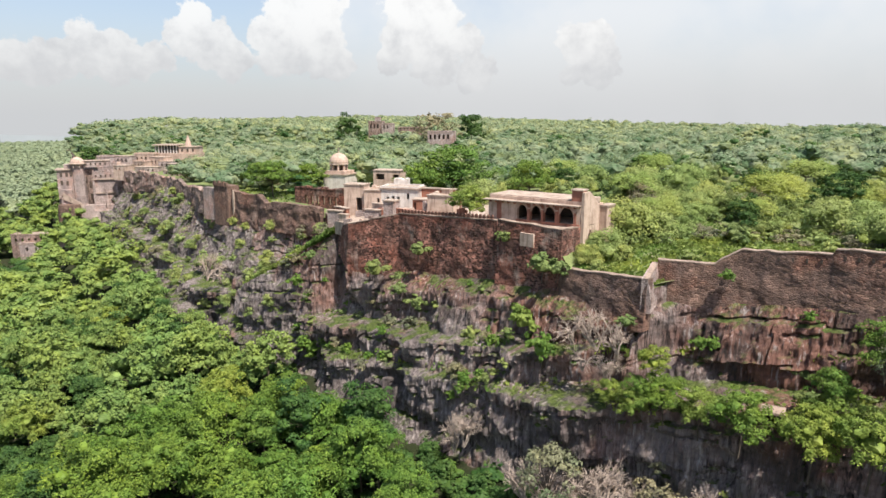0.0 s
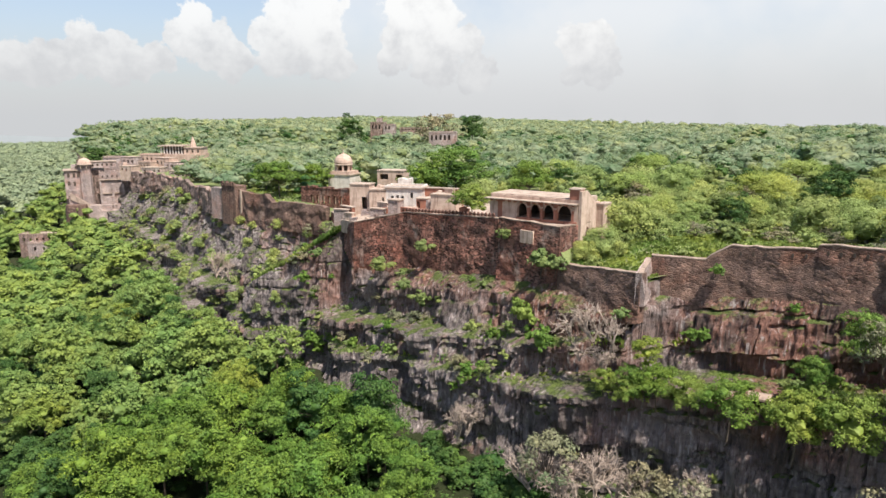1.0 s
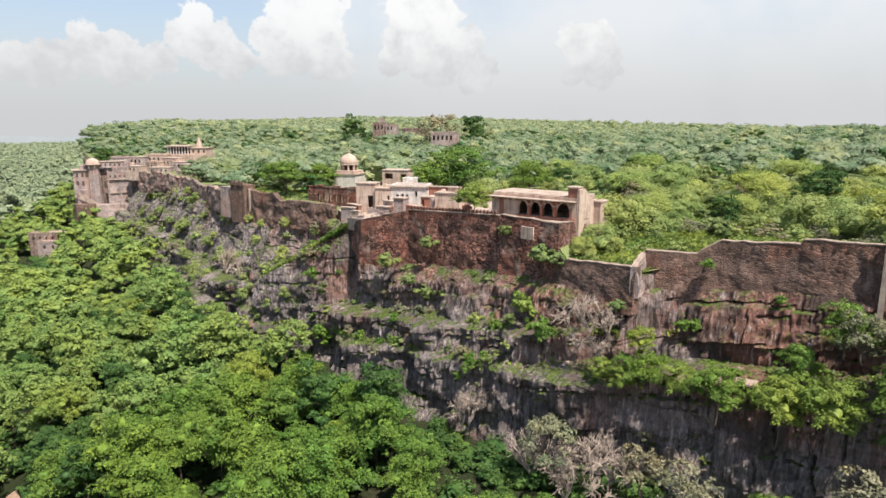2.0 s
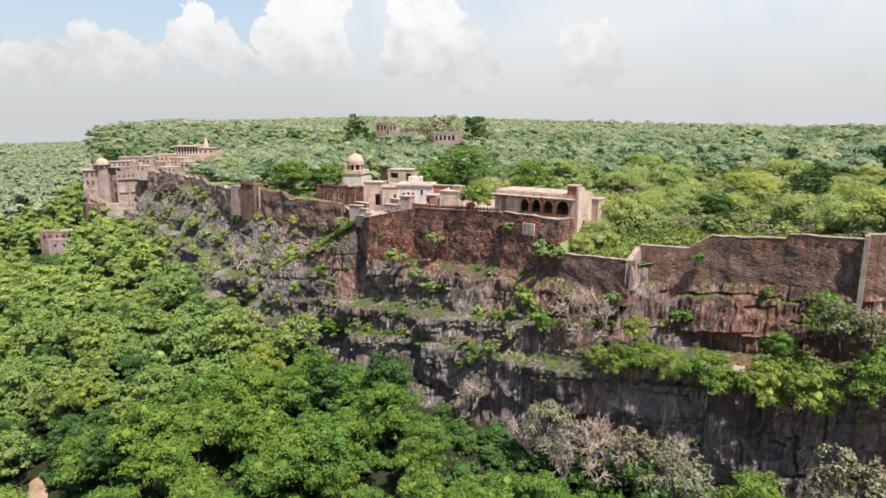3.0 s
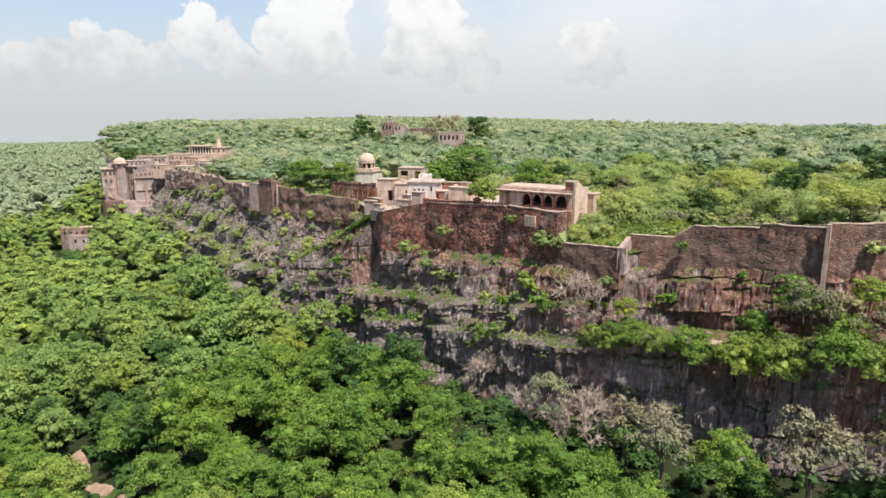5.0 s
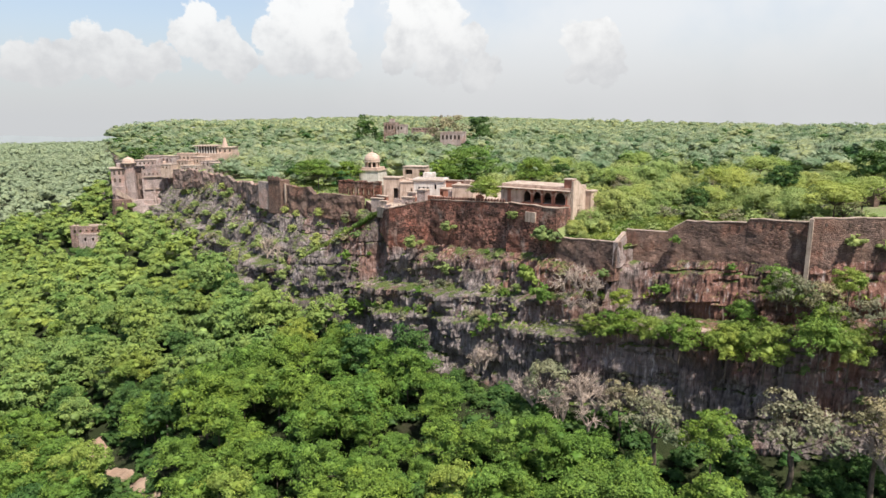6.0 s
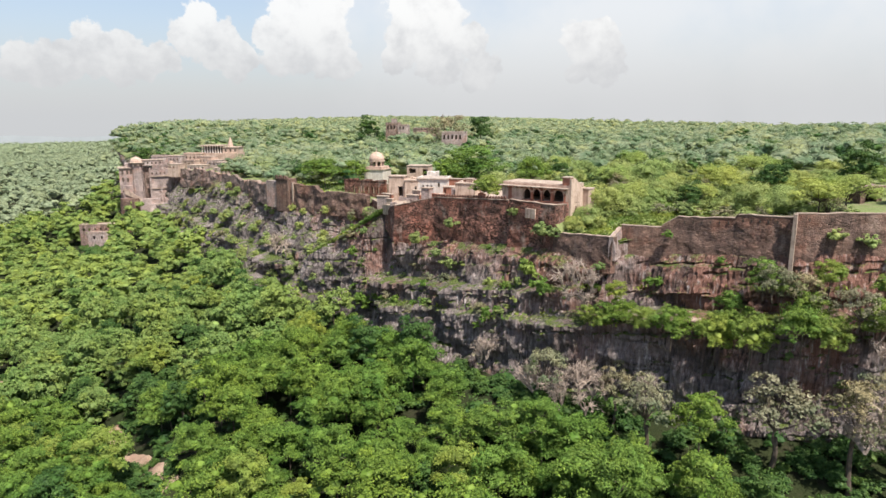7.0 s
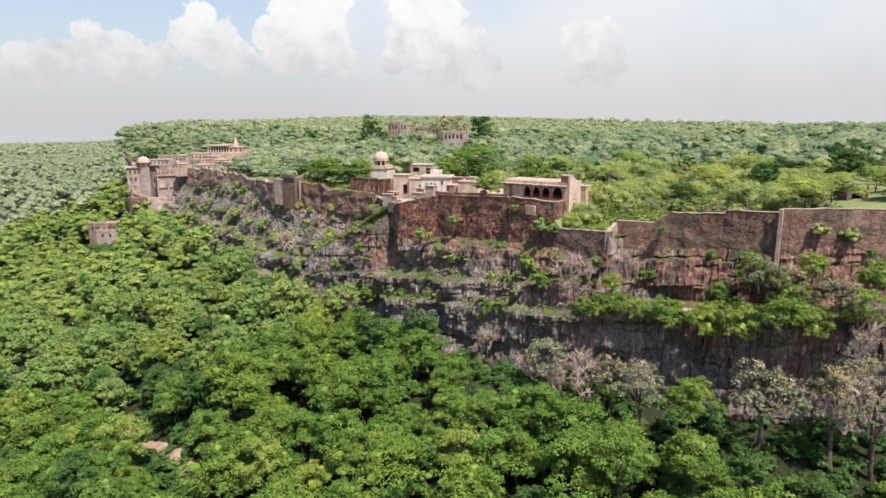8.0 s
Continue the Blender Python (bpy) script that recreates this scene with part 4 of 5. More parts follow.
def pierced(bm, w, h, y0, y1, holes):
    """A wall w wide and h high with square openings (x, z, width, height)."""
    xs = sorted({0.0, w, *(v for x, z, a, b in holes for v in (x, x + a))})
    zs = sorted({0.0, h, *(v for x, z, a, b in holes for v in (z, z + b))})
    for x0, x1 in zip(xs, xs[1:]):
        for z0, z1 in zip(zs, zs[1:]):
            cx, cz = (x0 + x1) / 2, (z0 + z1) / 2
            if not any(x < cx < x + a and z < cz < z + b for x, z, a, b in holes):
                box(bm, x0, x1, y0, y1, z0, z1)
    weld(bm)


def flat_house(name, label, x, y, z, yaw, w, d, h, mat, holes=(), eave=0.12, roof_mat=None, parapet=0.3, deep=1.6, category="house"):
    """A flat-roofed block: front wall with its openings, side and back walls, roof slab, parapet, floor sunk into the ground."""
    root = site(name, label, category, x, y, z, yaw)
    bm = bmesh.new()
    pierced(bm, w, h, 0, 0.35, holes)
    box(bm, 0, w, 0, 0.35, -deep, 0)
    weld(bm)
    front = part("front_wall", bm, mat, root)
    part("side_wall", boxes((0, 0.35, 0.35, d, -deep, h)), mat, root)
    part("side_wall", boxes((w - 0.35, w, 0.35, d, -deep, h)), mat, root)
    part("back_wall", boxes((0.35, w - 0.35, d - 0.35, d, -deep, h)), mat, root)
    roof = part("roof", boxes((-eave, w + eave, -eave, d + eave, h, h + 0.18)), roof_mat or COPING, root)
    if parapet:
        part("parapet", boxes((0, w, 0, 0.22, h + 0.18, h + 0.18 + parapet), (0, 0.22, 0.22, d, h + 0.18, h + 0.18 + parapet),
                              (w - 0.22, w, 0.22, d, h + 0.18, h + 0.18 + parapet), (0.22, w - 0.22, d - 0.22, d, h + 0.18, h + 0.18 + parapet)), mat, roof)
    for hx, hz, hw, hh in holes:
        # dark panel set back in the hole, painted as the room's shade
        part("opening", boxes((hx - 0.05, hx + hw + 0.05, 1.2, 1.3, hz - 0.05, hz + hh + 0.05)), SHADE_IN, front, "dark panel painted as the shade of the room behind")
    return root


# paved court of the terrace
def build_court():
    ring = [(14.3, 78.9), (18.4, 82.2), (26, 92), (14, 106), (-2, 114), (-14, 120), (-19.5, 117), (-18, 108), (-14.3, 103.2), (-6.5, 99.4), (7.3, 87), (7.5, 85.8)]
    bm = bmesh.new()
    top = []
    for x, y in ring:
        z = float(np.interp(x, [-20, -15, -6.7, 3, 20], [-0.4, -0.1, 1.9, 3.1, 3.3]))
        top.append(bm.verts.new((x * K, y * K, z * K)))
    low = [bm.verts.new(v.co - Vector((0, 0, 3))) for v in top]
    bm.faces.new(top)
    for i in range(len(top)):
        j = (i + 1) % len(top)
        bm.faces.new((low[i], low[j], top[j], top[i]))
    bmesh.ops.recalc_face_normals(bm, faces=bm.faces)
    tagged(part("pavement", bm, COPING, None), "worn pale lime-plastered paving of the court", "pavement", kind="structure")


build_court()


def build_pavilion():
    root = site("pavilion", "cream plastered pavilion with four dark arches and a flat roof", "pavilion", 6.2, 88.7, 3.55, -36.2)
    w, d, h = 13.4, 6.0, 2.35
    arches = [(4.45, 1.5), (6.45, 1.5), (8.4, 1.55), (10.55, 1.95)]
    bm = bmesh.new()
    box(bm, 0, arches[0][0], 0, 0.5, -1, h)
    part("plain_wall", bm, PLASTER, root)
    part("pilaster", boxes((1.35, 2.05, -0.06, 0.0, -0.2, h - 0.1)), RED_STONE, root, "red stone strip on the plaster")
    edges = [arches[0][0]]
    for i, (x, aw) in enumerate(arches):
        bm = bmesh.new()
        arched(bm, x, x + aw, 0, 1.15, 1.95 if i < 3 else 2.05, h, 0, 0.45)
        part("arch", bm, PLASTER_PINK, root, "cusped arch head of pink plaster")
        end = arches[i + 1][0] if i < 3 else w
        pier = part("pier", boxes((x + aw, end, 0, 0.45, -1, h)), RED_STONE if i < 3 else PLASTER, root)
        part("column", boxes((x + aw + 0.08, min(end, x + aw + 0.42), -0.14, 0.0, -0.2, 1.5, 0.03)), RED_STONE, pier)
        part("capital", boxes((x + aw + 0.02, min(end, x + aw + 0.48), -0.2, 0.0, 1.5, 1.68, -0.03)), PLASTER_PINK, pier)
    part("dado", boxes((arches[0][0] - 0.05, w, -0.25, -0.0, -0.9, 0.06)), RED_STONE, root)
    # walls behind the arches, coloured dark for the shade inside
    part("back_wall", boxes((0, w, d - 0.5, d, -1, h)), SHADE_IN, root)
    part("inner_wall", boxes((4.0, 4.4, 0.5, d - 0.5, -1, h)), SHADE_IN, root)
    part("side_wall", boxes((0, 0.5, 0.5, d - 0.5, -1, h)), PLASTER, root)
    part("floor", boxes((0.5, w - 0.5, 0.45, d - 0.5, -0.3, 0.04)), COPING, root)
    eave = part("eave", boxes((-0.45, w + 0.1, -0.85, 0.3, h, h + 0.13)), COPING, root, "stone eave slab along the front")
    for i in range(14):
        x = 0.4 + i * 0.95
        part("bracket", boxes((x, x + 0.16, -0.6, 0.0, h - 0.28, h)), RED_STONE, eave)
    part("frieze", boxes((0, w, 0.3, 0.6, h + 0.13, h + 0.56)), PLASTER_PINK, root, "weathered pink band above the eave")
    part("roof", boxes((-0.2, w, 0.6, d + 0.2, h, h + 0.66)), COPING, root, "pale flat lime roof")
    bm = boxes((w - 1.35, w + 0.1, 0.35, 1.7, h + 0.1, h + 1.9))
    turret = part("stair_turret", bm, RED_STONE, root, "square stub of dark stone")
    part("turret_cap", boxes((w - 1.47, w + 0.22, 0.22, 1.82, h + 1.9, h + 2.08, 0.04)), COPING, turret)
    bm = bmesh.new()
    for y0, y1, z0, z1 in ((0.1, 1.8, 4.1, 4.1), (1.8, 4.6, 4.1, 2.3), (4.6, 6.0, 2.3, 2.3)):
        vs = []
        for y, z in ((y0, -6), (y1, -6), (y1, z1), (y0, z0)):
            vs.append((y, z))
        f = [bm.verts.new(((w + 0.12) * K, y * K, z * K)) for y, z in vs]
        b = [bm.verts.new(((w + 0.5) * K, y * K, z * K)) for y, z in vs]
        bm.faces.new(f[::-1])
        bm.faces.new(b)
        for i in range(4):
            j = (i + 1) % 4
            bm.faces.new((f[i], f[j], b[j], b[i]))
    part("end_wall", bm, PLASTER, root, "sunlit plastered end wall with a sloping top")
    annexe = part("annexe", boxes((w + 0.5, w + 1.5, 4.9, 7.4, -6, 1.9)), PLASTER_PINK, root)
    part("annexe_roof", boxes((w + 0.4, w + 1.6, 4.8, 7.5, 1.9, 2.1)), COPING, annexe)


build_pavilion()

# houses of the court
flat_house("gate_house", "small cream plastered gate house with a red top band", -17.0, 112.5, 1.0, -14, 3.6, 3, 4.3, PLASTER, [(2.2, 0.0, 1.0, 2.2)], roof_mat=COPING, parapet=0.0)
flat_house("house", "cream plastered house with a brown roof edge", -13.4, 111, 0.6, -12, 3.0, 4, 3.9, PLASTER, [(2.3, 1.9, 0.4, 0.8)], roof_mat=COPING, parapet=0.0)
flat_house("house", "whitewashed flat-roofed house with three small windows", -10.6, 110.5, 1.0, -12, 6.6, 4.5, 3.9, WHITEWASH, [(1.1, 2.0, 0.5, 0.6), (2.0, 2.1, 0.5, 0.6), (2.9, 2.0, 0.5, 0.6), (4.6, 2.2, 0.45, 1.0)], parapet=0.25, eave=0.25)
flat_house("store_house", "brown weathered stone store with a dark side", -4.9, 105, 1.6, -14, 2.7, 2.4, 2.1, RED_STONE, [(0.1, 0.2, 0.5, 1.5)], parapet=0.0, category="house")
flat_house("court_wall", "tall cream plastered court wall in full sun", -2.4, 99.8, 2.0, -24, 4.3, 2.6, 3.0, PLASTER, parapet=0.0, category="wall")
flat_house("court_pier", "stub of cream plastered wall", -0.2, 100.4, 3.0, -24, 1.3, 1.2, 2.8, PLASTER_PINK, parapet=0.0, category="wall")
flat_house("garden_wall", "long brown wall behind the court", -5, 112, 2.4, -22, 7.5, 0.8, 2.4, RED_STONE, parapet=0.0, category="wall")
flat_house("buttress_block", "grey plastered buttress block at the court's edge", -9.4, 102.6, -0.2, -30, 1.9, 1.8, 4.0, WALL_PINK, parapet=0.0, category="wall")
niche_root = site("niche_parapet", "low dark parapet with a row of pale niches", "parapet", -7.2, 99.9, 1.8, -41)
bm = bmesh.new()
pierced(bm, 6.6, 1.25, 0, 0.5, [(0.4 + 0.75 * i, 0.3, 0.42, 0.6) for i in range(8)])
part("wall", bm, RED_STONE, niche_root)
part("niche_back", boxes((0.05, 6.55, 0.5, 0.8, -0.6, 1.25)), PLASTER, niche_root)
for i, (x, y, w, h) in enumerate(((-19.3, 108.6, 2.6, 1.6), (-17.2, 107, 1.6, 1.2), (-18.4, 111, 3.2, 1.9), (-12.6, 104.6, 2.6, 1.5), (-11.6, 107, 2.2, 2.2))):
    flat_house("ruined_wall", "broken low stone and plaster wall of a ruin", x, y, -0.2 if i < 3 else 0.6, -18 - 14 * i % 40, w, 0.7, h, (WALL_PINK, PLASTER, RED_STONE)[i % 3], parapet=0.0, category="wall")

# crenels along the bastion
merlon_root = site("crenellation", "row of small pointed merlons on the bastion wall", "parapet", 0, 0, 0, 0)
for i in range(26):
    t = i / 25
    x, y, z = 6.6 - 12.6 * t, 86.9 + 11.5 * t, 3.45 - 0.85 * t
    bm = bmesh.new()
    prism(bm, [(-0.2, 0), (0.2, 0), (0.2, 0.3), (0.0, 0.55), (-0.2, 0.3)], -0.16, 0.16)
    ob = part("merlon", bm, WALL_RUST, merlon_root)
    ob.matrix_world = pose(x * K, y * K, z * K, 0, 0, -42)

# arcade behind the spur
arc = site("arcade", "dark red ruined wall with a row of small arches", "arcade", -30.2, 133.5, -0.9, -32)
bm = bmesh.new()
pos = 0.0
for i in range(6):
    x = 2.6 + 1.55 * i
    box(bm, pos, x, 0, 0.6, -1.5, 3.6)
    arched(bm, x, x + 0.8, 0, 1.6, 2.3, 3.6, 0, 0.6, 6)
    box(bm, x, x + 0.8, 0, 0.6, -1.5, 0.5)
    pos = x + 0.8
box(bm, pos, 13.0, 0, 0.6, -1.5, 3.6)
part("arch_wall", bm, WALL_RUST, arc)
part("back_wall", boxes((0, 13, 2.6, 3.0, -1.5, 2.9)), PLASTER, arc)
for i in range(9):
    part("coping", boxes((1.45 * i, 1.45 * i + 1.42, -0.08, 0.66, 3.6, 3.7 + 0.18 * ((i * 7) % 3))), WALL_RUST, arc)

# domed temple
temple = site("domed_shrine", "white shrine with a weathered pink dome and finial", "shrine", -23.4, 148.5, 1.4, -20)
part("plinth", boxes((-2.6, 2.9, -2.6, 3.0, -2, 2.6)), WHITEWASH, temple, "whitewashed plinth")
part("ledge", boxes((-2.8, 3.1, -2.8, 3.2, 2.6, 2.85)), COPING, temple)
stage = part("upper_stage", boxes((-2.3, 2.5, -2.3, 2.5, 2.85, 3.5)), PLASTER_PINK, temple)
for i in range(8):
    th = math.pi * (i + 0.5) / 4
    bm = lathe([(0.34, 3.4), (0.26, 3.6), (0.26, 4.7), (0.36, 4.9)], 8)
    ob = part("column", bm, PLASTER_PINK, stage)
    ob.location = (K * 1.75 * math.cos(th), K * 1.75 * math.sin(th), 0)
part("drum", lathe([(2.05, 4.75), (2.3, 4.8), (2.3, 4.95), (2.0, 5.1)], 8), COPING, temple)
dome = part("dome", lathe([(2.0, 5.0), (2.1, 5.4), (2.02, 5.9), (1.75, 6.45), (1.3, 6.9), (0.7, 7.2), (0.2, 7.35), (0.12, 7.5)], 28), PLASTER_PINK, temple, "ribbed dome of faded pink plaster")
part("finial", lathe([(0.12, 7.4), (0.2, 7.6), (0.06, 7.75), (0.12, 7.95), (0.03, 8.6)], 8), COPING, dome)
# added dark cylinder, standing for the shade between the columns
part("core", lathe([(0.9, 3.3), (0.9, 5.0)], 8), SHADE_IN, temple)
flat_house("kiosk", "small pink plastered kiosk with one dark arched door", -14.4, 136, 3.2, -14, 5.8, 4, 2.6, PLASTER_PINK, [(4.2, 0.0, 1.3, 1.9), (0.6, 0.8, 1.8, 1.2)], parapet=0.0)

# gate kiosk among the scrub
gate = site("gate_kiosk", "dark stone kiosk with one wide arch among the scrub", "kiosk", 75.2, 93, 1.6, 4)
bm = bmesh.new()
box(bm, 0, 1.0, 0, 0.7, -2, 3.0)
box(bm, 3.4, 4.4, 0, 0.7, -2, 3.0)
arched(bm, 1.0, 3.4, 0, 1.0, 2.1, 3.0, 0, 0.7)
part("arch_wall", bm, WALL_BROWN, gate)
part("side_wall", boxes((0, 0.6, 0.7, 4, -2, 3)), WALL_BROWN, gate)
part("side_wall", boxes((3.8, 4.4, 0.7, 4, -2, 3)), WALL_BROWN, gate)
# back wall darkened in colour to shade the arch
part("back_wall", boxes((0.6, 3.8, 3.5, 4, -2, 3)), SHADE_IN, gate)
part("roof", boxes((-0.5, 4.9, -0.5, 4.5, 3.0, 3.3)), WALL_GREY, gate)

# far tower palace on the cliff's corner
tower = site("tower_palace", "tall pink masonry palace bastion with a small domed turret", "palace", -134.5, 243, -2, 26)
curtain = part("curtain_wall", boxes((4.2, 12.6, -2.5, 6, -30, -1.6, 0.4)), WALL_PINK, tower, "high sunlit curtain wall")
for i in range(8):
    part("merlon", boxes((4.5 + 1.0 * i, 5.1 + 1.0 * i, -2.2, -1.7, -1.6, -0.7 - 0.3 * (i % 3 == 1), 0.05)), WALL_PINK, curtain)
# dark blocks on the curtain wall, painted as shaded window holes
for i in range(4):
    part("window", boxes((5.4 + 1.6 * i, 5.9 + 1.6 * i, -2.42, -2.2, -3.4, -2.6)), SHADE_IN, curtain)
for z0, out in ((-4.4, -2.55), (-9.5, -2.5), (-14.0, -2.45)):
    part("string_course", boxes((4.1, 12.7, out - 0.15, out + 0.5, z0, z0 + 0.35)), COPING, curtain)
for x0, top in ((4.3, -4.8), (8.3, -6.2), (11.9, -5.0)):
    part("buttress", boxes((x0, x0 + 0.9, -3.4, -2.0, -30, top, 0.12)), WALL_PINK, tower)
# darker grey masonry than the sunlit curtain, as painted shade
part("corner_block", boxes((12.6, 15.2, -0.8, 6, -30, -0.2, 0.25)), WALL_GREY, tower, "block beside the curtain wall, shade painted in its grey")
part("corner_roof", boxes((12.4, 15.4, -1.0, 6.2, -0.2, 0.1)), COPING, tower)
part("corner_hut", boxes((12.9, 14.4, 0.4, 3.0, 0.1, 1.7, 0.05)), PLASTER_PINK, tower)
for i in range(5):
    part("rubble_tier", boxes((12.4 + 0.5 * i, 14.6 + 0.7 * i, -3.0 - 0.5 * i, 0.5, -30, -5.0 - 2.4 * i, 0.5)), (WALL_PINK, WALL_GREY)[i % 2], tower)
for x0, x1, z0, z1 in ((-6.8, -5.6, -9.6, -8.2), (-4.6, -3.2, -10.4, -8.6)):
    part("broken_parapet", boxes((x0, x1, -3.3, -2.7, z0, z1 + 1.0)), WALL_PINK, tower)
for i in range(6):
    th = math.pi * (i + 0.5) / 4 + 3.0
    ob = part("turret_column", lathe([(0.22, 0.2), (0.18, 1.5)], 6), COPING, tower)
    ob.location = (K * 2.55 * math.cos(th), K * 2.55 * math.sin(th), 0)
# dark blocks on the inner wall, shade painted in place of recesses
for x0, z0 in ((2.0, -5.0), (2.0, -9.0), (3.2, -7.0), (3.2, -11.5)):
    part("recess", boxes((x0, x0 + 0.7, 0.38, 0.64, z0, z0 + 1.8)), SHADE_IN, tower)
part("shaft", lathe([(2.6, -26), (2.3, -8), (2.2, 1.4)], 8), WALL_PINK, tower, "octagonal turret shaft")
part("turret_eave", lathe([(2.5, 1.4), (3.2, 1.5), (3.2, 1.75), (2.5, 1.9)], 8), COPING, tower)
part("turret_dome", lathe([(2.4, 1.9), (2.3, 2.5), (1.8, 3.3), (1.0, 3.8), (0.2, 4.0), (0.06, 4.5)], 20), PLASTER_PINK, tower, "low pink dome")
tier = part("side_tier", boxes((-7.2, -1.6, -1, 7, -28, -0.6, 0.3)), WALL_PINK, tower)
part("side_tier_roof", boxes((-7.4, -1.4, -1.2, 7.2, -0.6, -0.3)), COPING, tier)
part("side_tier_upper", boxes((-4.6, -1.8, 0.6, 6, -0.3, 1.3)), WALL_PINK, tower)
# tier windows: blocks in the shade colour, no holes cut
for x, z in ((-6.0, -3.0), (-4.2, -3.0), (-6.0, -6.0), (-4.2, -6.2), (-2.8, -3.0)):
    part("window", boxes((x, x + 0.8, -0.86, -0.7, z, z + 1.6)), SHADE_IN, tier)
low_bastion = part("lower_bastion", lathe([(4.4, -32), (3.7, -14), (3.5, -12.8)], 12), WALL_BROWN, tower)
low_bastion.location = (-3.8 * K, -4 * K, 0)
part("lower_wall", boxes((-0.5, 8.5, -5, 0, -32, -13.5, 0.5)), WALL_PINK, tower)
bm = bmesh.new()
prism(bm, [(-5.5, -8.5), (0.8, -13.2), (0.8, -14.5), (-5.5, -11)], -3.6, -2.6)
part("stair_wall", bm, COPING, tower, "sloping pale stair wall")
# grey masonry carries the shade of this set-back wall
part("inner_wall", boxes((1.2, 5.0, 0.6, 6, -30, -0.6, 0.1)), WALL_GREY, tower, "wall set back between turret and curtain, its shade painted grey")
gallery = part("gallery", boxes((1.4, 10.5, -0.8, 3.6, 0.2, 2.4, 0.05)), WALL_PINK, tower)
part("gallery_roof", boxes((1.2, 10.8, -1.0, 3.8, 2.4, 2.65)), COPING, gallery)
# gallery windows, likewise dark blocks painted as shaded holes
for i in range(5):
    part("window", boxes((2.4 + 1.6 * i, 3.0 + 1.6 * i, -0.86, -0.7, 0.9, 1.8)), SHADE_IN, gallery)
part("apron", boxes((1.5, 15.5, -7.5, 0.5, -30, -15.5, 2.2)), WALL_PINK, tower, "sloping pale masonry apron at the foot")
part("terrace", boxes((-6.2, -2.2, -3.2, -0.8, -30, -7.6, 0.2)), WALL_PINK, tower)
part("arch_house", boxes((9.5, 13.0, -5.2, -2.4, -20, -13.4)), WALL_PINK, tower)
# dark block painted as the shaded doorway
part("arch_house_opening", boxes((11.4, 12.5, -5.3, -5.15, -16.6, -14.6)), SHADE_IN, tower)

village = random.Random(11)
SPOTS = [(-133, 254, 0.2, 7, 2.6), (-125, 252, 0.0, 6, 3.2), (-120, 257, 0.6, 8, 3.0), (-117, 249, -1.0, 6, 2.4), (-111, 250, -0.6, 7, 3.6), (-106, 246, -1.2, 6, 2.8), (-112, 240, -2.2, 8, 2.2),
         (-101, 242, -2.0, 7, 3.0), (-95, 228, -3.2, 6, 3.6), (-99, 233, -3.0, 5, 2.4), (-90, 224, -3.0, 5, 3.4), (-86, 226, -2.6, 4, 2.6), (-92, 238, -2.0, 7, 2.4), (-121, 242, -1.8, 5, 2.2)]
for x, y, z, w, h in SPOTS:
    mat = village.choice((WALL_PINK, PLASTER_PINK, PLASTER, WALL_PINK))
    holes = [(0.8 + 1.7 * i, h * 0.3, 0.7, h * 0.4) for i in range(int(w / 2))]
    flat_house("ruined_house", "roof-worn pink stone house in the ruined quarter", x, y, z - 1.5, village.uniform(-25, 5), w, 4.5, h, mat, holes, deep=3, parapet=village.choice((0.0, 0.4)))

palace = site("colonnade_palace", "pale ruined palace with a columned veranda and flat roof", "palace", -113.5, 261, 2.0, -4)
part("base", boxes((-0.4, 16.6, -0.6, 8, -3, 0.4)), PLASTER_PINK, palace)
for i in range(8):
    part("column", boxes((0.2 + 1.2 * i, 0.6 + 1.2 * i, 0, 0.4, 0.4, 3.4, 0.03)), WHITEWASH, palace)
# veranda's back wall coloured dark, as the shade behind the columns
part("veranda_back", boxes((0, 9, 2.5, 3, 0.4, 3.4)), SHADE_IN, palace)
part("roof", boxes((-0.6, 9.6, -0.7, 8, 3.4, 3.8)), COPING, palace)
wing = part("wing", boxes((9.6, 16.5, 0.4, 7, -3, 2.8)), PLASTER, palace)
part("wing_roof", boxes((9.4, 16.8, 0.1, 7.2, 2.8, 3.05)), COPING, wing)
# wing windows: dark blocks with the holes' shade painted on
for i in range(3):
    part("window", boxes((10.6 + 2.2 * i, 11.4 + 2.2 * i, 0.3, 0.42, 1.0, 2.2)), SHADE_IN, wing)
spire = part("spire", lathe([(1.3, 2.9), (1.0, 4.4), (0.5, 6), (0.1, 7.2)], 10), PLASTER_PINK, palace)
spire.location = (11.5 * K, 5 * K, 0)

# ruined palaces on the skyline
for name, x, y, z, w, d, h, mat in (("hill_palace", -42, 376, 8.6, 8, 8, 4.6, WALL_GREY), ("hill_palace", -34.4, 374, 8.6, 6, 8, 3.4, WALL_PINK), ("hill_palace", -25, 372, 8.2, 16, 6, 1.9, WALL_GREY), ("hill_palace", -7.0, 302, 5.2, 12.4, 8, 4.2, WALL_PINK)):
    holes = [(0.8 + 2.0 * i, 1.2, 1.0, h * 0.5) for i in range(int(w / 2) - 1)]
    flat_house(name, "long pink ruined palace with dark openings on the skyline", x, y, z, -6, w, d, h, mat, holes, deep=6, parapet=0.5, category="palace")
flat_house("hill_turret", "small ruined turret on the palace roof", -38.6, 378, 12.6, -6, 3, 3, 3.4, WALL_PINK, parapet=0.0, category="turret", deep=2)

# low house at the cliff's foot
flat_house("valley_house", "low grey stone house below the far bastion", -156, 233, -28.6, 8, 14.5, 5, 3.2, WALL_GREY, [(1.2 + 2.2 * i, 0.8, 0.8, 1.2) for i in range(6)], deep=9, parapet=0.2)
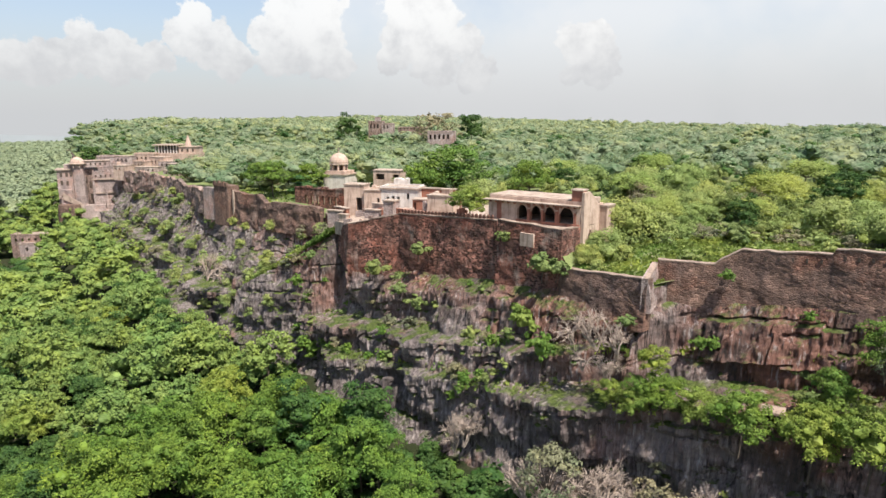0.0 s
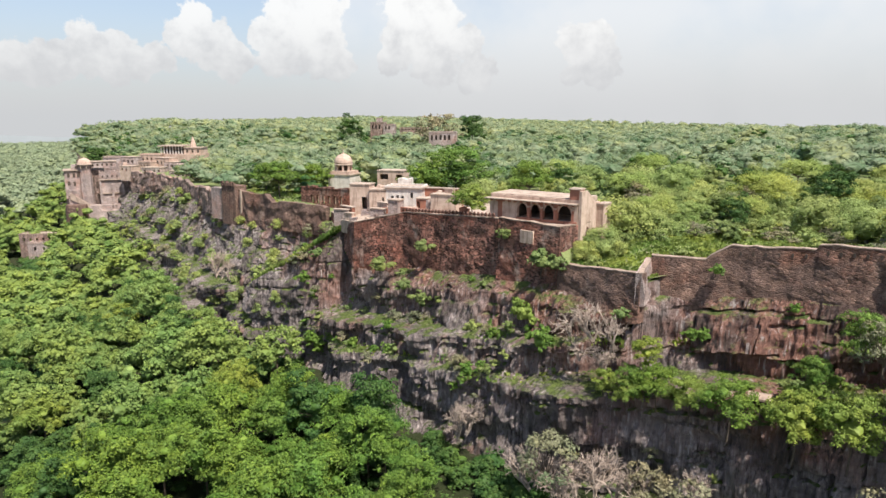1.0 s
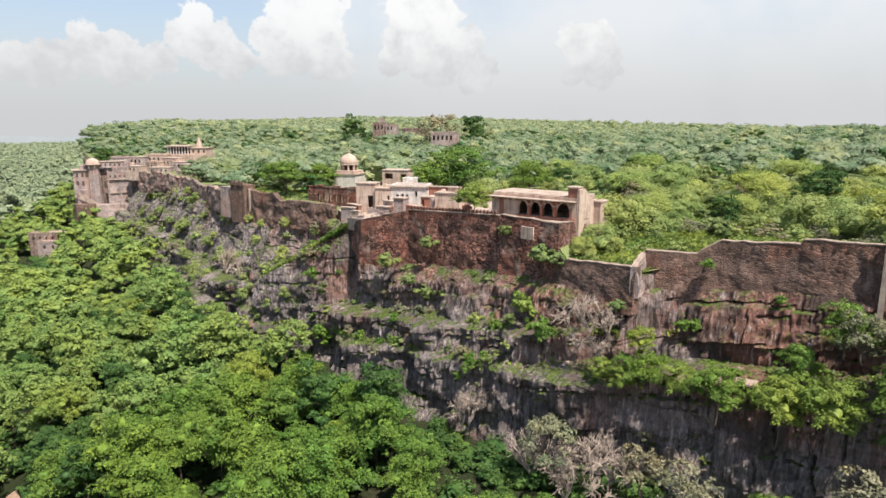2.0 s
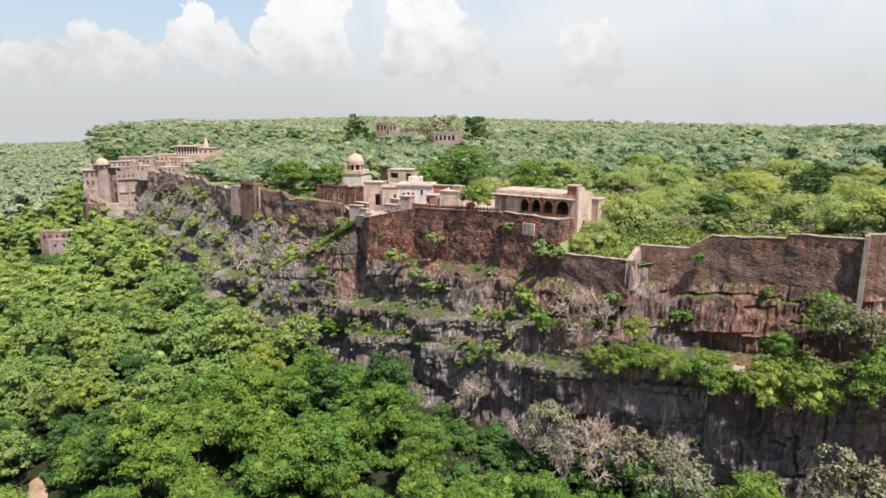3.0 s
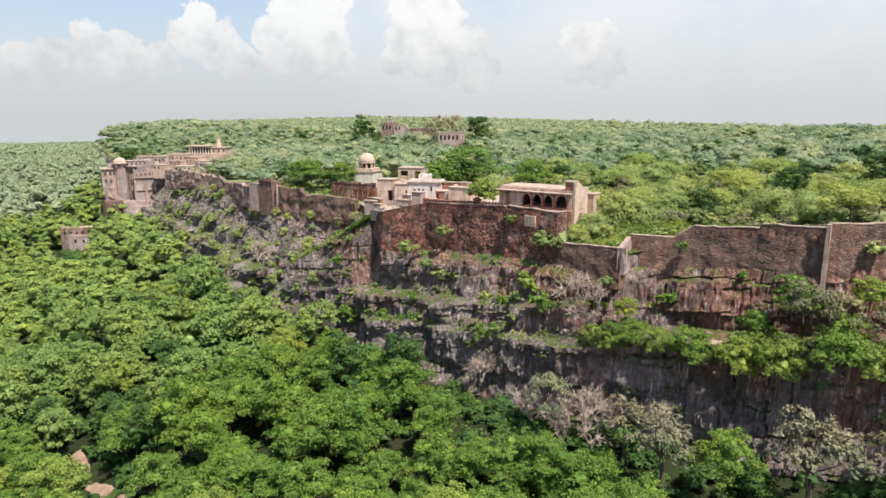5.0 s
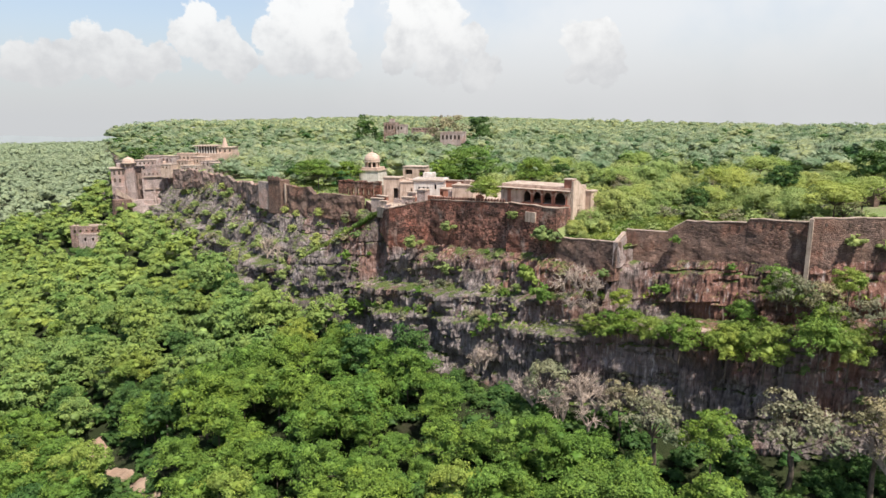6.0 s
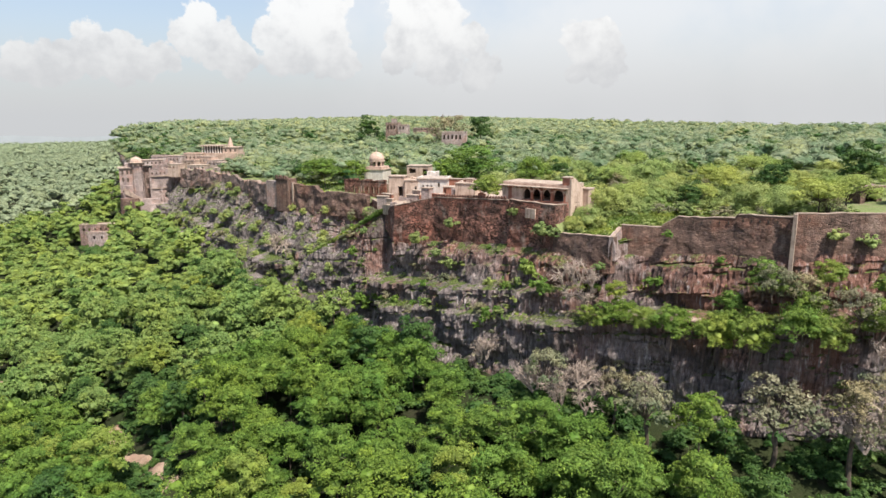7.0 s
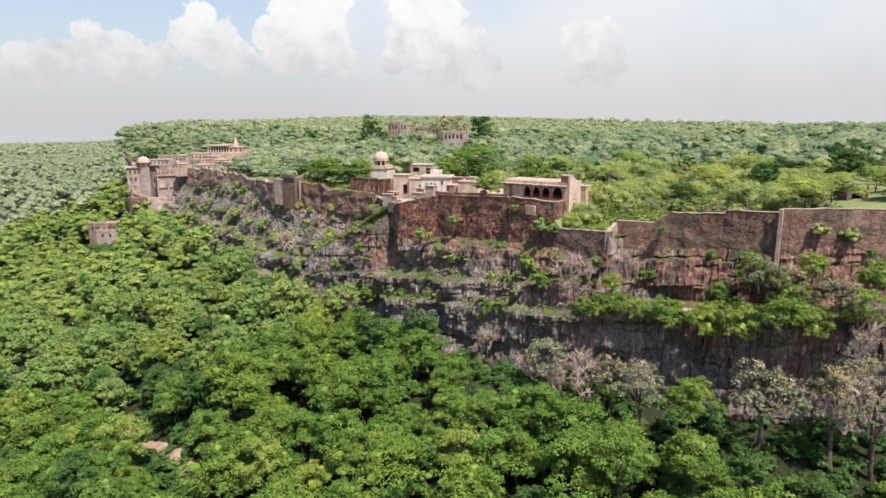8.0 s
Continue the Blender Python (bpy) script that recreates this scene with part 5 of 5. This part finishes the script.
flat_house("valley_house", "low walled terrace before the stone house", -151, 229.5, -31.2, 8, 15.5, 5, 3.0, WALL_PINK, [(2.0 + 3.0 * i, 0.6, 0.8, 1.4) for i in range(4)], deep=8, parapet=0.5)
part("buttress", boxes((0, 0.55, -0.55, 0.4, -4.6, 4.2, 0.04)), COPING, tagged(site("wall_buttress", "pale plastered buttress on the fort wall", "buttress", 44.7, 58.7, 0.6, -35), kind="structure"))
part("patch", boxes((0, 2.1, -0.14, 0.3, 0, 1.7)), PLASTER, tagged(site("wall_patch", "pale plastered patch with a narrow slit", "wall patch", 9.9, 82.45, 0.7, -44), kind="structure"))

# small shelter among the ledge trees
hut = site("stone_shelter", "small stone shelter with a pale slab roof among ledge trees", "shelter", 30.4, 58.2, -12.0, -28)
part("side_wall", boxes((0, 0.35, 0, 1.5, -1.6, 1.3)), WALL_BROWN, hut)
part("side_wall", boxes((1.45, 1.8, 0, 1.5, -1.6, 1.3)), WALL_BROWN, hut)
# dark back, painting the shade under the slab
part("back_wall", boxes((0.35, 1.45, 1.2, 1.5, -1.6, 1.3)), SHADE_IN, hut)
part("roof", boxes((-0.2, 2.0, -0.25, 1.7, 1.3, 1.5, 0.03)), WALL_CAP, hut, "pale slab roof")

# ---- single plants ----


def bare_tree(seed, height, spread, depth=4, mat=None, droop=0.0):
    r = random.Random(seed)
    v, f = [], []

    def grow(p, d, length, radius, level):
        q = p + d * length
        limb(v, f, p, q, radius, radius * 0.62, 4 if level < 2 else 3, r.uniform(-0.12, 0.12) * length, seg=2)
        if level == depth:
            return
        for i in range(r.randint(2, 4)):
            e = (d + Vector((r.uniform(-1, 1), r.uniform(-1, 1), r.uniform(-0.7, 0.8) - droop)) * spread).normalized()
            grow(p.lerp(q, r.uniform(0.45, 1.0)), e, length * r.uniform(0.6, 0.82), radius * 0.62, level + 1)

    for i in range(3):
        grow(Vector((0, 0, -0.3)), Vector((r.uniform(-0.7, 0.7), r.uniform(-0.7, 0.7), 1)).normalized(), height * 0.36, height * 0.03, 1)
    me = bpy.data.meshes.new("bough")
    me.from_pydata([tuple(x) for x in v], [], f)
    me.materials.append(mat or DEAD_WOOD)
    return me


BARE = [bare_tree(3, 5.5, 0.9, 5), bare_tree(7, 5.0, 1.0, 5, droop=0.15), bare_tree(9, 4.6, 1.1, 5)]


def bare(x, y, ztop, h, k, label="bare greyish-pink dead tree on the cliff"):
    root = tagged(new("dead_tree"), label, "dead tree", "dead trees")
    new("bough", BARE[k]).parent = root
    root.matrix_world = stand(x * K, y * K, (ztop * K) - h, 1.7 * x, h / 5.0)


def tree_at(kind, name, label, x, y, ztop, h, full, squash=1.0, group="cliff trees"):
    """A tree whose top is at ztop (plan units), h metres high, from a mesh that is full metres high."""
    s = h / full
    a, b = plan(x * K, y * K)
    out = float(edge(a, 1)) - b
    if out < -2:
        h = max(h, (ztop - plateau_z(a, b)) * K + 0.3)
        s = h / full
    root = plant(name, label, "tree" if "tree" in name else "shrub", kind, stand(x * K, y * K, ztop * K - h, x + 2 * y, s * squash, s), group)
    drop = ztop * K - h - K * valley_z(a, b)
    if out > 13.5 and drop > 0.3:
        tv, tf = [], []
        limb(tv, tf, (0, 0, 0.3), (0.3, 0.2, -drop / s - 0.5), 0.2, 0.32, 7, 0.3)
        link("lower_trunk", tv, tf, BARK, root)


SHRUB = "green shrub growing from the wall and rock"
for x, y, z, h in ((-3.5, 93.4, -0.7, 3.0), (-10.3, 96.8, -3.9, 3.8), (12.2, 79, 1.0, 4.0), (8.2, 84.6, 2.6, 2.6), (-6.4, 92.4, -6.6, 2.6), (13.6, 77.2, 0.4, 3.0), (30.6, 68.6, 0.8, 1.8), (-4.0, 92.0, -8.2, 3.0)):
    tree_at(BUSH[1 if h > 2.5 else 2], "wall_shrub", SHRUB, x, y, z + 0.3, h * 1.35, 2.6, 1.05)
tree_at(BUSH[3], "shrub_tree", "bright green upright shrub on a rock ledge", 9.6, 76.6, -4.6, 6.2, 2.6, 0.75)
tree_at(BUSH[2], "shrub_tree", "bright green shrub on a rock ledge", 11.4, 71.6, -6.8, 5.6, 2.6, 0.9)
for x, y, z, h in ((25.2, 60.0, -9.6, 5.0), (20.2, 63.4, -9.8, 4.5), (17.4, 65.0, -10.6, 3.6), (35.6, 56.4, -8.6, 6.0), (43.8, 51.4, -4.6, 7.0), (47.0, 52.2, -0.8, 5.0), (28.2, 57.6, -9.0, 6.0), (33.4, 54.8, -9.0, 7.0), (22.4, 62.0, -9.0, 5.0), (21.5, 63.6, -6.5, 4.0), (19.4, 62.8, -10.8, 4.0), (37.4, 52.6, -8.2, 7.5), (42.6, 49.6, -6.0, 7.0), (45.6, 48.6, -7.4, 6.5), (40.2, 56.2, -1.6, 5.5), (51.5, 47.5, -4.5, 7.0), (55, 50.6, -1.5, 6.0), (61, 49, -3.5, 7.0), (36.2, 57.4, -6.5, 4.0)):
    tree_at(BROAD_LIGHT if int(x) % 2 else BROAD[int(x) % 5], "ledge_tree", "green broadleaf tree on the cliff ledge", x, y, z + 0.6, h * 1.5, 13.4, 1.0)
for x, y, z, h in ((40.2, 53.4, -0.8, 7.5), (43.4, 51.6, -1.6, 7.5), (48.4, 47.6, -2.6, 8.0), (22.8, 49.2, -15.0, 11.0), (38, 45, -13.2, 13.0), (46.0, 42, -12.6, 11), (50.6, 40.6, -16.5, 10.0), (52, 43, -11.5, 11.0), (11.0, 61.4, -15.6, 9.5), (20.5, 57.0, -17.0, 8.0)):
    tree_at(DRY[int(x) % 2], "dry_tree", "half-bare tree with dry grey-green leaves", x, y, z, h, 6.4, 0.95)
tree_at(BROAD_DARK[0], "tree", "large dark tree on the plateau", 83.6, 107, 12.6, 13, 12.4, 1.0, "plateau trees")
for x, y, z, h in ((20.2, 81.4, 3.2, 5.5), (24.6, 87, 6.4, 9.0), (28.5, 88, 5.0, 7.5), (17.8, 79.2, 1.6, 4), (18.6, 77.4, 0.2, 2.5), (22.4, 80.4, 1.4, 3), (27, 92, 3.2, 4.5), (32, 93, 3.4, 5), (38.5, 101, 4.2, 6), (41, 106, 5, 7), (44, 110, 5.4, 7), (43, 115, 5.6, 7.5), (40, 112, 5, 6.5), (47, 119, 6, 8), (37, 107, 4.4, 6)):
    tree_at(SCRUB[int(x) % 4], "scrub", "bushy pale scrub near the pavilion", x, y, z, h, 5.8, 1.0, "plateau scrub")
for x, y, z in ((50.2, 57.2, 3.4), (54.2, 56.4, 2.8)):
    tree_at(BUSH[0], "wall_shrub", "pale scrub hanging on the wall face", x, y, z, 3.4, 2.6, 1.2)
for x, y, z, h in ((28, 44.2, -15.8, 11), (26, 37.4, -20, 12), (17, 37.4, -19, 12), (8.8, 49.6, -18.8, 11), (4.6, 52, -20.6, 12), (34, 38.6, -22, 12), (33, 47.5, -20, 9), (19, 44, -21.5, 11), (41, 36, -24, 12), (13.5, 43, -22.5, 12), (52, 36, -23, 12)):
    tree_at(BROAD_DARK[int(x) % 2] if int(x) % 3 == 0 or x > 31 else BROAD[int(x) % 5], "tree", "green broadleaf tree at the cliff's foot", x, y, z, h, 13.4, 1.0, "valley trees")
for i, (x, y, z, h) in enumerate(((9.4, 62.6, -17.4, 8.5), (11.6, 61.4, -16.6, 9), (13.6, 60.4, -16.0, 9), (15.6, 59.4, -15.8, 9), (17.6, 58.8, -16.2, 8.5), (19.4, 58.0, -16.8, 8), (12.6, 58.6, -18.6, 8), (16.2, 57.2, -18.8, 8),
                                  (2.6, 73.0, -15.8, 8.5), (1.4, 73.2, -17.6, 7), (14.6, 70.4, -2.6, 7.5), (18.6, 66.2, -3.4, 6.5), (16.6, 67.4, -2.6, 7), (15.4, 68.6, -5.4, 7), (17.6, 66.6, -6.4, 7), (-47, 127, -8.5, 9), (-44, 126, -9.5, 8),
                                  (24.4, 56, -16.0, 7), (52, 46.0, -4.2, 8), (48, 40.4, -11, 9), (50.4, 45, -7, 8), (46, 39.6, -15, 8.5))):
    bare(x, y, z, h, i % 3)
tree_at(BROAD_LIGHT, "court_tree", "round bright green tree in the court", 3.7, 92, 7.7, 8.8, 13.4, 1.15, "court trees")
tree_at(BROAD[2], "tree", "dense green tree behind the pavilion", 14.2, 108, 9.6, 10.0, 12.4, 1.0, "plateau trees")
tree_at(BROAD[0], "tree", "large spreading green tree behind the court", 2.0, 128, 11.5, 12.5, 13.4, 1.35, "plateau trees")
tree_at(BROAD[1], "tree", "large spreading green tree behind the court", -4.6, 126, 8.4, 10.0, 13.4, 1.2, "plateau trees")
tree_at(YELLOW[0], "umbrella_tree", "yellow-green umbrella-crowned tree with a bare lower trunk", 50.5, 100, 8.8, 9.0, 8.2, 1.05, "plateau trees")
tree_at(YELLOW[0], "umbrella_tree", "yellow-green spreading tree on the plateau", 31, 108, 8.0, 8.0, 8.2, 1.15, "plateau trees")
tree_at(BROAD_DARK[0], "tree", "dark round tree on the skyline", -48, 340, 18.2, 15, 12.4, 1.0, "skyline trees")
tree_at(DRY[0], "tree", "tall thin-leaved grey tree on the skyline", -2, 322, 20.5, 18, 6.4, 1.1, "skyline trees")
tree_at(BROAD_DARK[1], "tree", "dark round tree on the skyline", 14, 335, 18.6, 16, 12.4, 1.0, "skyline trees")
tree_at(BROAD_DARK[1], "tree", "dark leafy tree beside the far bastion", -140, 263, 5.5, 15, 12.4, 1.15, "plateau trees")
for x, y, z, h in ((-36, 139, 8, 10), (-30, 146, 7.0, 9), (-42, 150, 6.4, 9)):
    tree_at(BROAD[2], "tree", "spreading green tree behind the wall", x, y, z, h, 13.4, 1.2, "plateau trees")

# ---- distance ----


def ridge(name, label, dist, z, amp, x0, x1, colour, seed):
    """A far ridge beyond the valley, kilometres off, its haze painted as a glow."""
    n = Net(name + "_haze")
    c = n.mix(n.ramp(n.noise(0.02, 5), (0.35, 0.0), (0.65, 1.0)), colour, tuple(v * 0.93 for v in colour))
    # near-black base; the haze colour is emitted instead
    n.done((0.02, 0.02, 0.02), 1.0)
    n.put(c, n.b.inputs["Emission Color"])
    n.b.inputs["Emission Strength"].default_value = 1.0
    verts = []
    for i in range(121):
        x = x0 + (x1 - x0) * i / 120
        top = z + amp * fbm(x * 0.0016, seed, 0, 6)
        y = dist + 40 * fbm(x * 0.003, seed, 5, 3)
        verts += [(x, y - 90, z - 160), (x, y, top), (x, y + 150, top - 10), (x, y + 300, z - 160)]
    tagged(link(name, verts, grid_faces(121, 4), n.m, smooth=True), label, "hills", kind="structure")


ridge("backdrop_near", "wooded hills across the valley in painted, glowing haze", 1500, -52, 14, -2200, -250, (0.27, 0.31, 0.27), 1.5)
ridge("backdrop_far", "hills on the horizon, blue-grey with painted haze", 2900, -62, 26, -3800, -500, (0.36, 0.385, 0.395), 4.5)

# square wall tower on the cliff edge
wt = site("wall_tower", "square brown masonry wall tower with a broken top", "tower", -50.0, 144.3, 0, -36)
part("body", boxes((0, 5.0, -0.7, 2.6, -6.6, 2.1, 0.12)), WALL_BROWN, wt)
for x0, x1, top in ((0.1, 0.7, 3.0), (0.9, 1.5, 2.6), (1.7, 2.3, 3.1), (2.5, 3.1, 2.7), (3.3, 3.9, 3.0), (4.1, 4.8, 2.8)):
    part("merlon", boxes((x0, x1, -0.8, -0.2, 2.0, top, 0.04)), WALL_BROWN, wt)
part("quoin", boxes((6.0, 6.45, -0.35, 0.6, -6.0, 1.2, 0.03)), COPING, wt, "pale plastered strip beside the tower")
part("plaster_patch", boxes((-4.4, -0.05, -0.4, 1.2, -5.8, 1.3, 0.1)), WALL_PINK, wt, "pale plastered wall stretch beside the tower")

# loopholes along the parapets: dark blocks painted as shaded holes
holes_root = tagged(site("loophole_row", "row of small dark blocks painted as shaded loopholes in the parapet", "loopholes", 0, 0, 0, 0), kind="structure")
for (x0, y0, z0), (x1, y1, z1), n in (((45.4, 58.7, 4.0), (80, 53, 4.3), 12), ((32.6, 69.1, 2.0), (38.8, 64.4, 2.6), 6), ((39.4, 63.9, 3.1), (44.7, 59.2, 3.4), 6)):
    yaw = math.degrees(math.atan2(y1 - y0, x1 - x0))
    for i in range(n):
        t = (i + 0.5) / n
        ob = part("loophole", boxes((-0.11, 0.11, -0.1, 0.2, -0.24, 0.2)), SHADE_IN, holes_root)
        ob.matrix_world = pose(K * (x0 + (x1 - x0) * t), K * (y0 + (y1 - y0) * t), K * (z0 + (z1 - z0) * t), 0, 0, yaw)


def build_track(line, half):
    """A worn strip laid on the ground, its edges ragged."""
    fine = []
    for (x0, y0), (x1, y1) in zip(line, line[1:]):
        fine += [(x0 + (x1 - x0) * i / 6, y0 + (y1 - y0) * i / 6) for i in range(6)]
    verts = []
    n = len(fine)
    for i, (x, y) in enumerate(fine):
        q, p = fine[min(n - 1, i + 1)], fine[max(0, i - 1)]
        d = Vector((q[0] - p[0], q[1] - p[1])).normalized()
        wide = half * (1 + 0.5 * fbm(x * 0.4, y * 0.4, 2.0, 3))
        for k in np.linspace(-1, 1, 7):
            xx, yy = x - d.y * k * wide, y + d.x * k * wide
            a, b = plan(xx * K, yy * K)
            verts.append((xx * K, yy * K, K * valley_z(a, b) + 0.5 - 0.6 * abs(k) ** 3))
    tagged(link("track", verts, grid_faces(n, 7), DIRT, smooth=True), "reddish dirt track through the wood", "track", kind="structure")


build_track(TRACK, 1.5)
build_track(CLEARING, 2.2)

# broken walls, steps and low blocks about the court
clutter = random.Random(31)
for x, y, z, w, d, h, yaw, mat in ((-16.2, 105.4, -0.1, 1.4, 0.5, 0.9, -30, WALL_PINK), (-13.4, 103.8, 0.2, 1.8, 0.4, 0.7, -34, PLASTER), (-11.8, 102.6, 0.5, 1.2, 0.5, 1.1, -38, WALL_GREY), (-10.6, 105.4, 0.9, 2.0, 0.5, 1.5, -10, RED_STONE),
                                   (-14.6, 108.6, 0.5, 2.4, 0.4, 1.0, -16, WALL_PINK), (-6.2, 103.4, 1.6, 1.6, 0.5, 1.3, -12, PLASTER_PINK), (-1.4, 103.8, 2.6, 1.4, 1.2, 2.6, -20, PLASTER), (0.8, 106, 2.8, 2.2, 0.5, 1.2, -26, RED_STONE),
                                   (2.0, 95.4, 3.0, 1.6, 0.4, 0.8, -30, RED_STONE), (-8.6, 114.8, 5.0, 2.4, 2.0, 1.3, -12, WHITEWASH), (-12.2, 112.6, 4.4, 1.2, 1.4, 0.9, -12, PLASTER), (-3.2, 101.4, 2.2, 0.8, 0.8, 2.0, -30, WALL_PINK)):
    root = site("ruin_block", "broken stub of plastered stone wall in the court", "wall", x, y, z, yaw)
    bm = bmesh.new()
    n = max(2, int(w / 0.4))
    for i in range(n):
        box(bm, w * i / n, w * (i + 1) / n, 0, d, -1.2, h * clutter.uniform(0.65, 1.0), 0.0)
    part("masonry", weld(bm), mat, root)
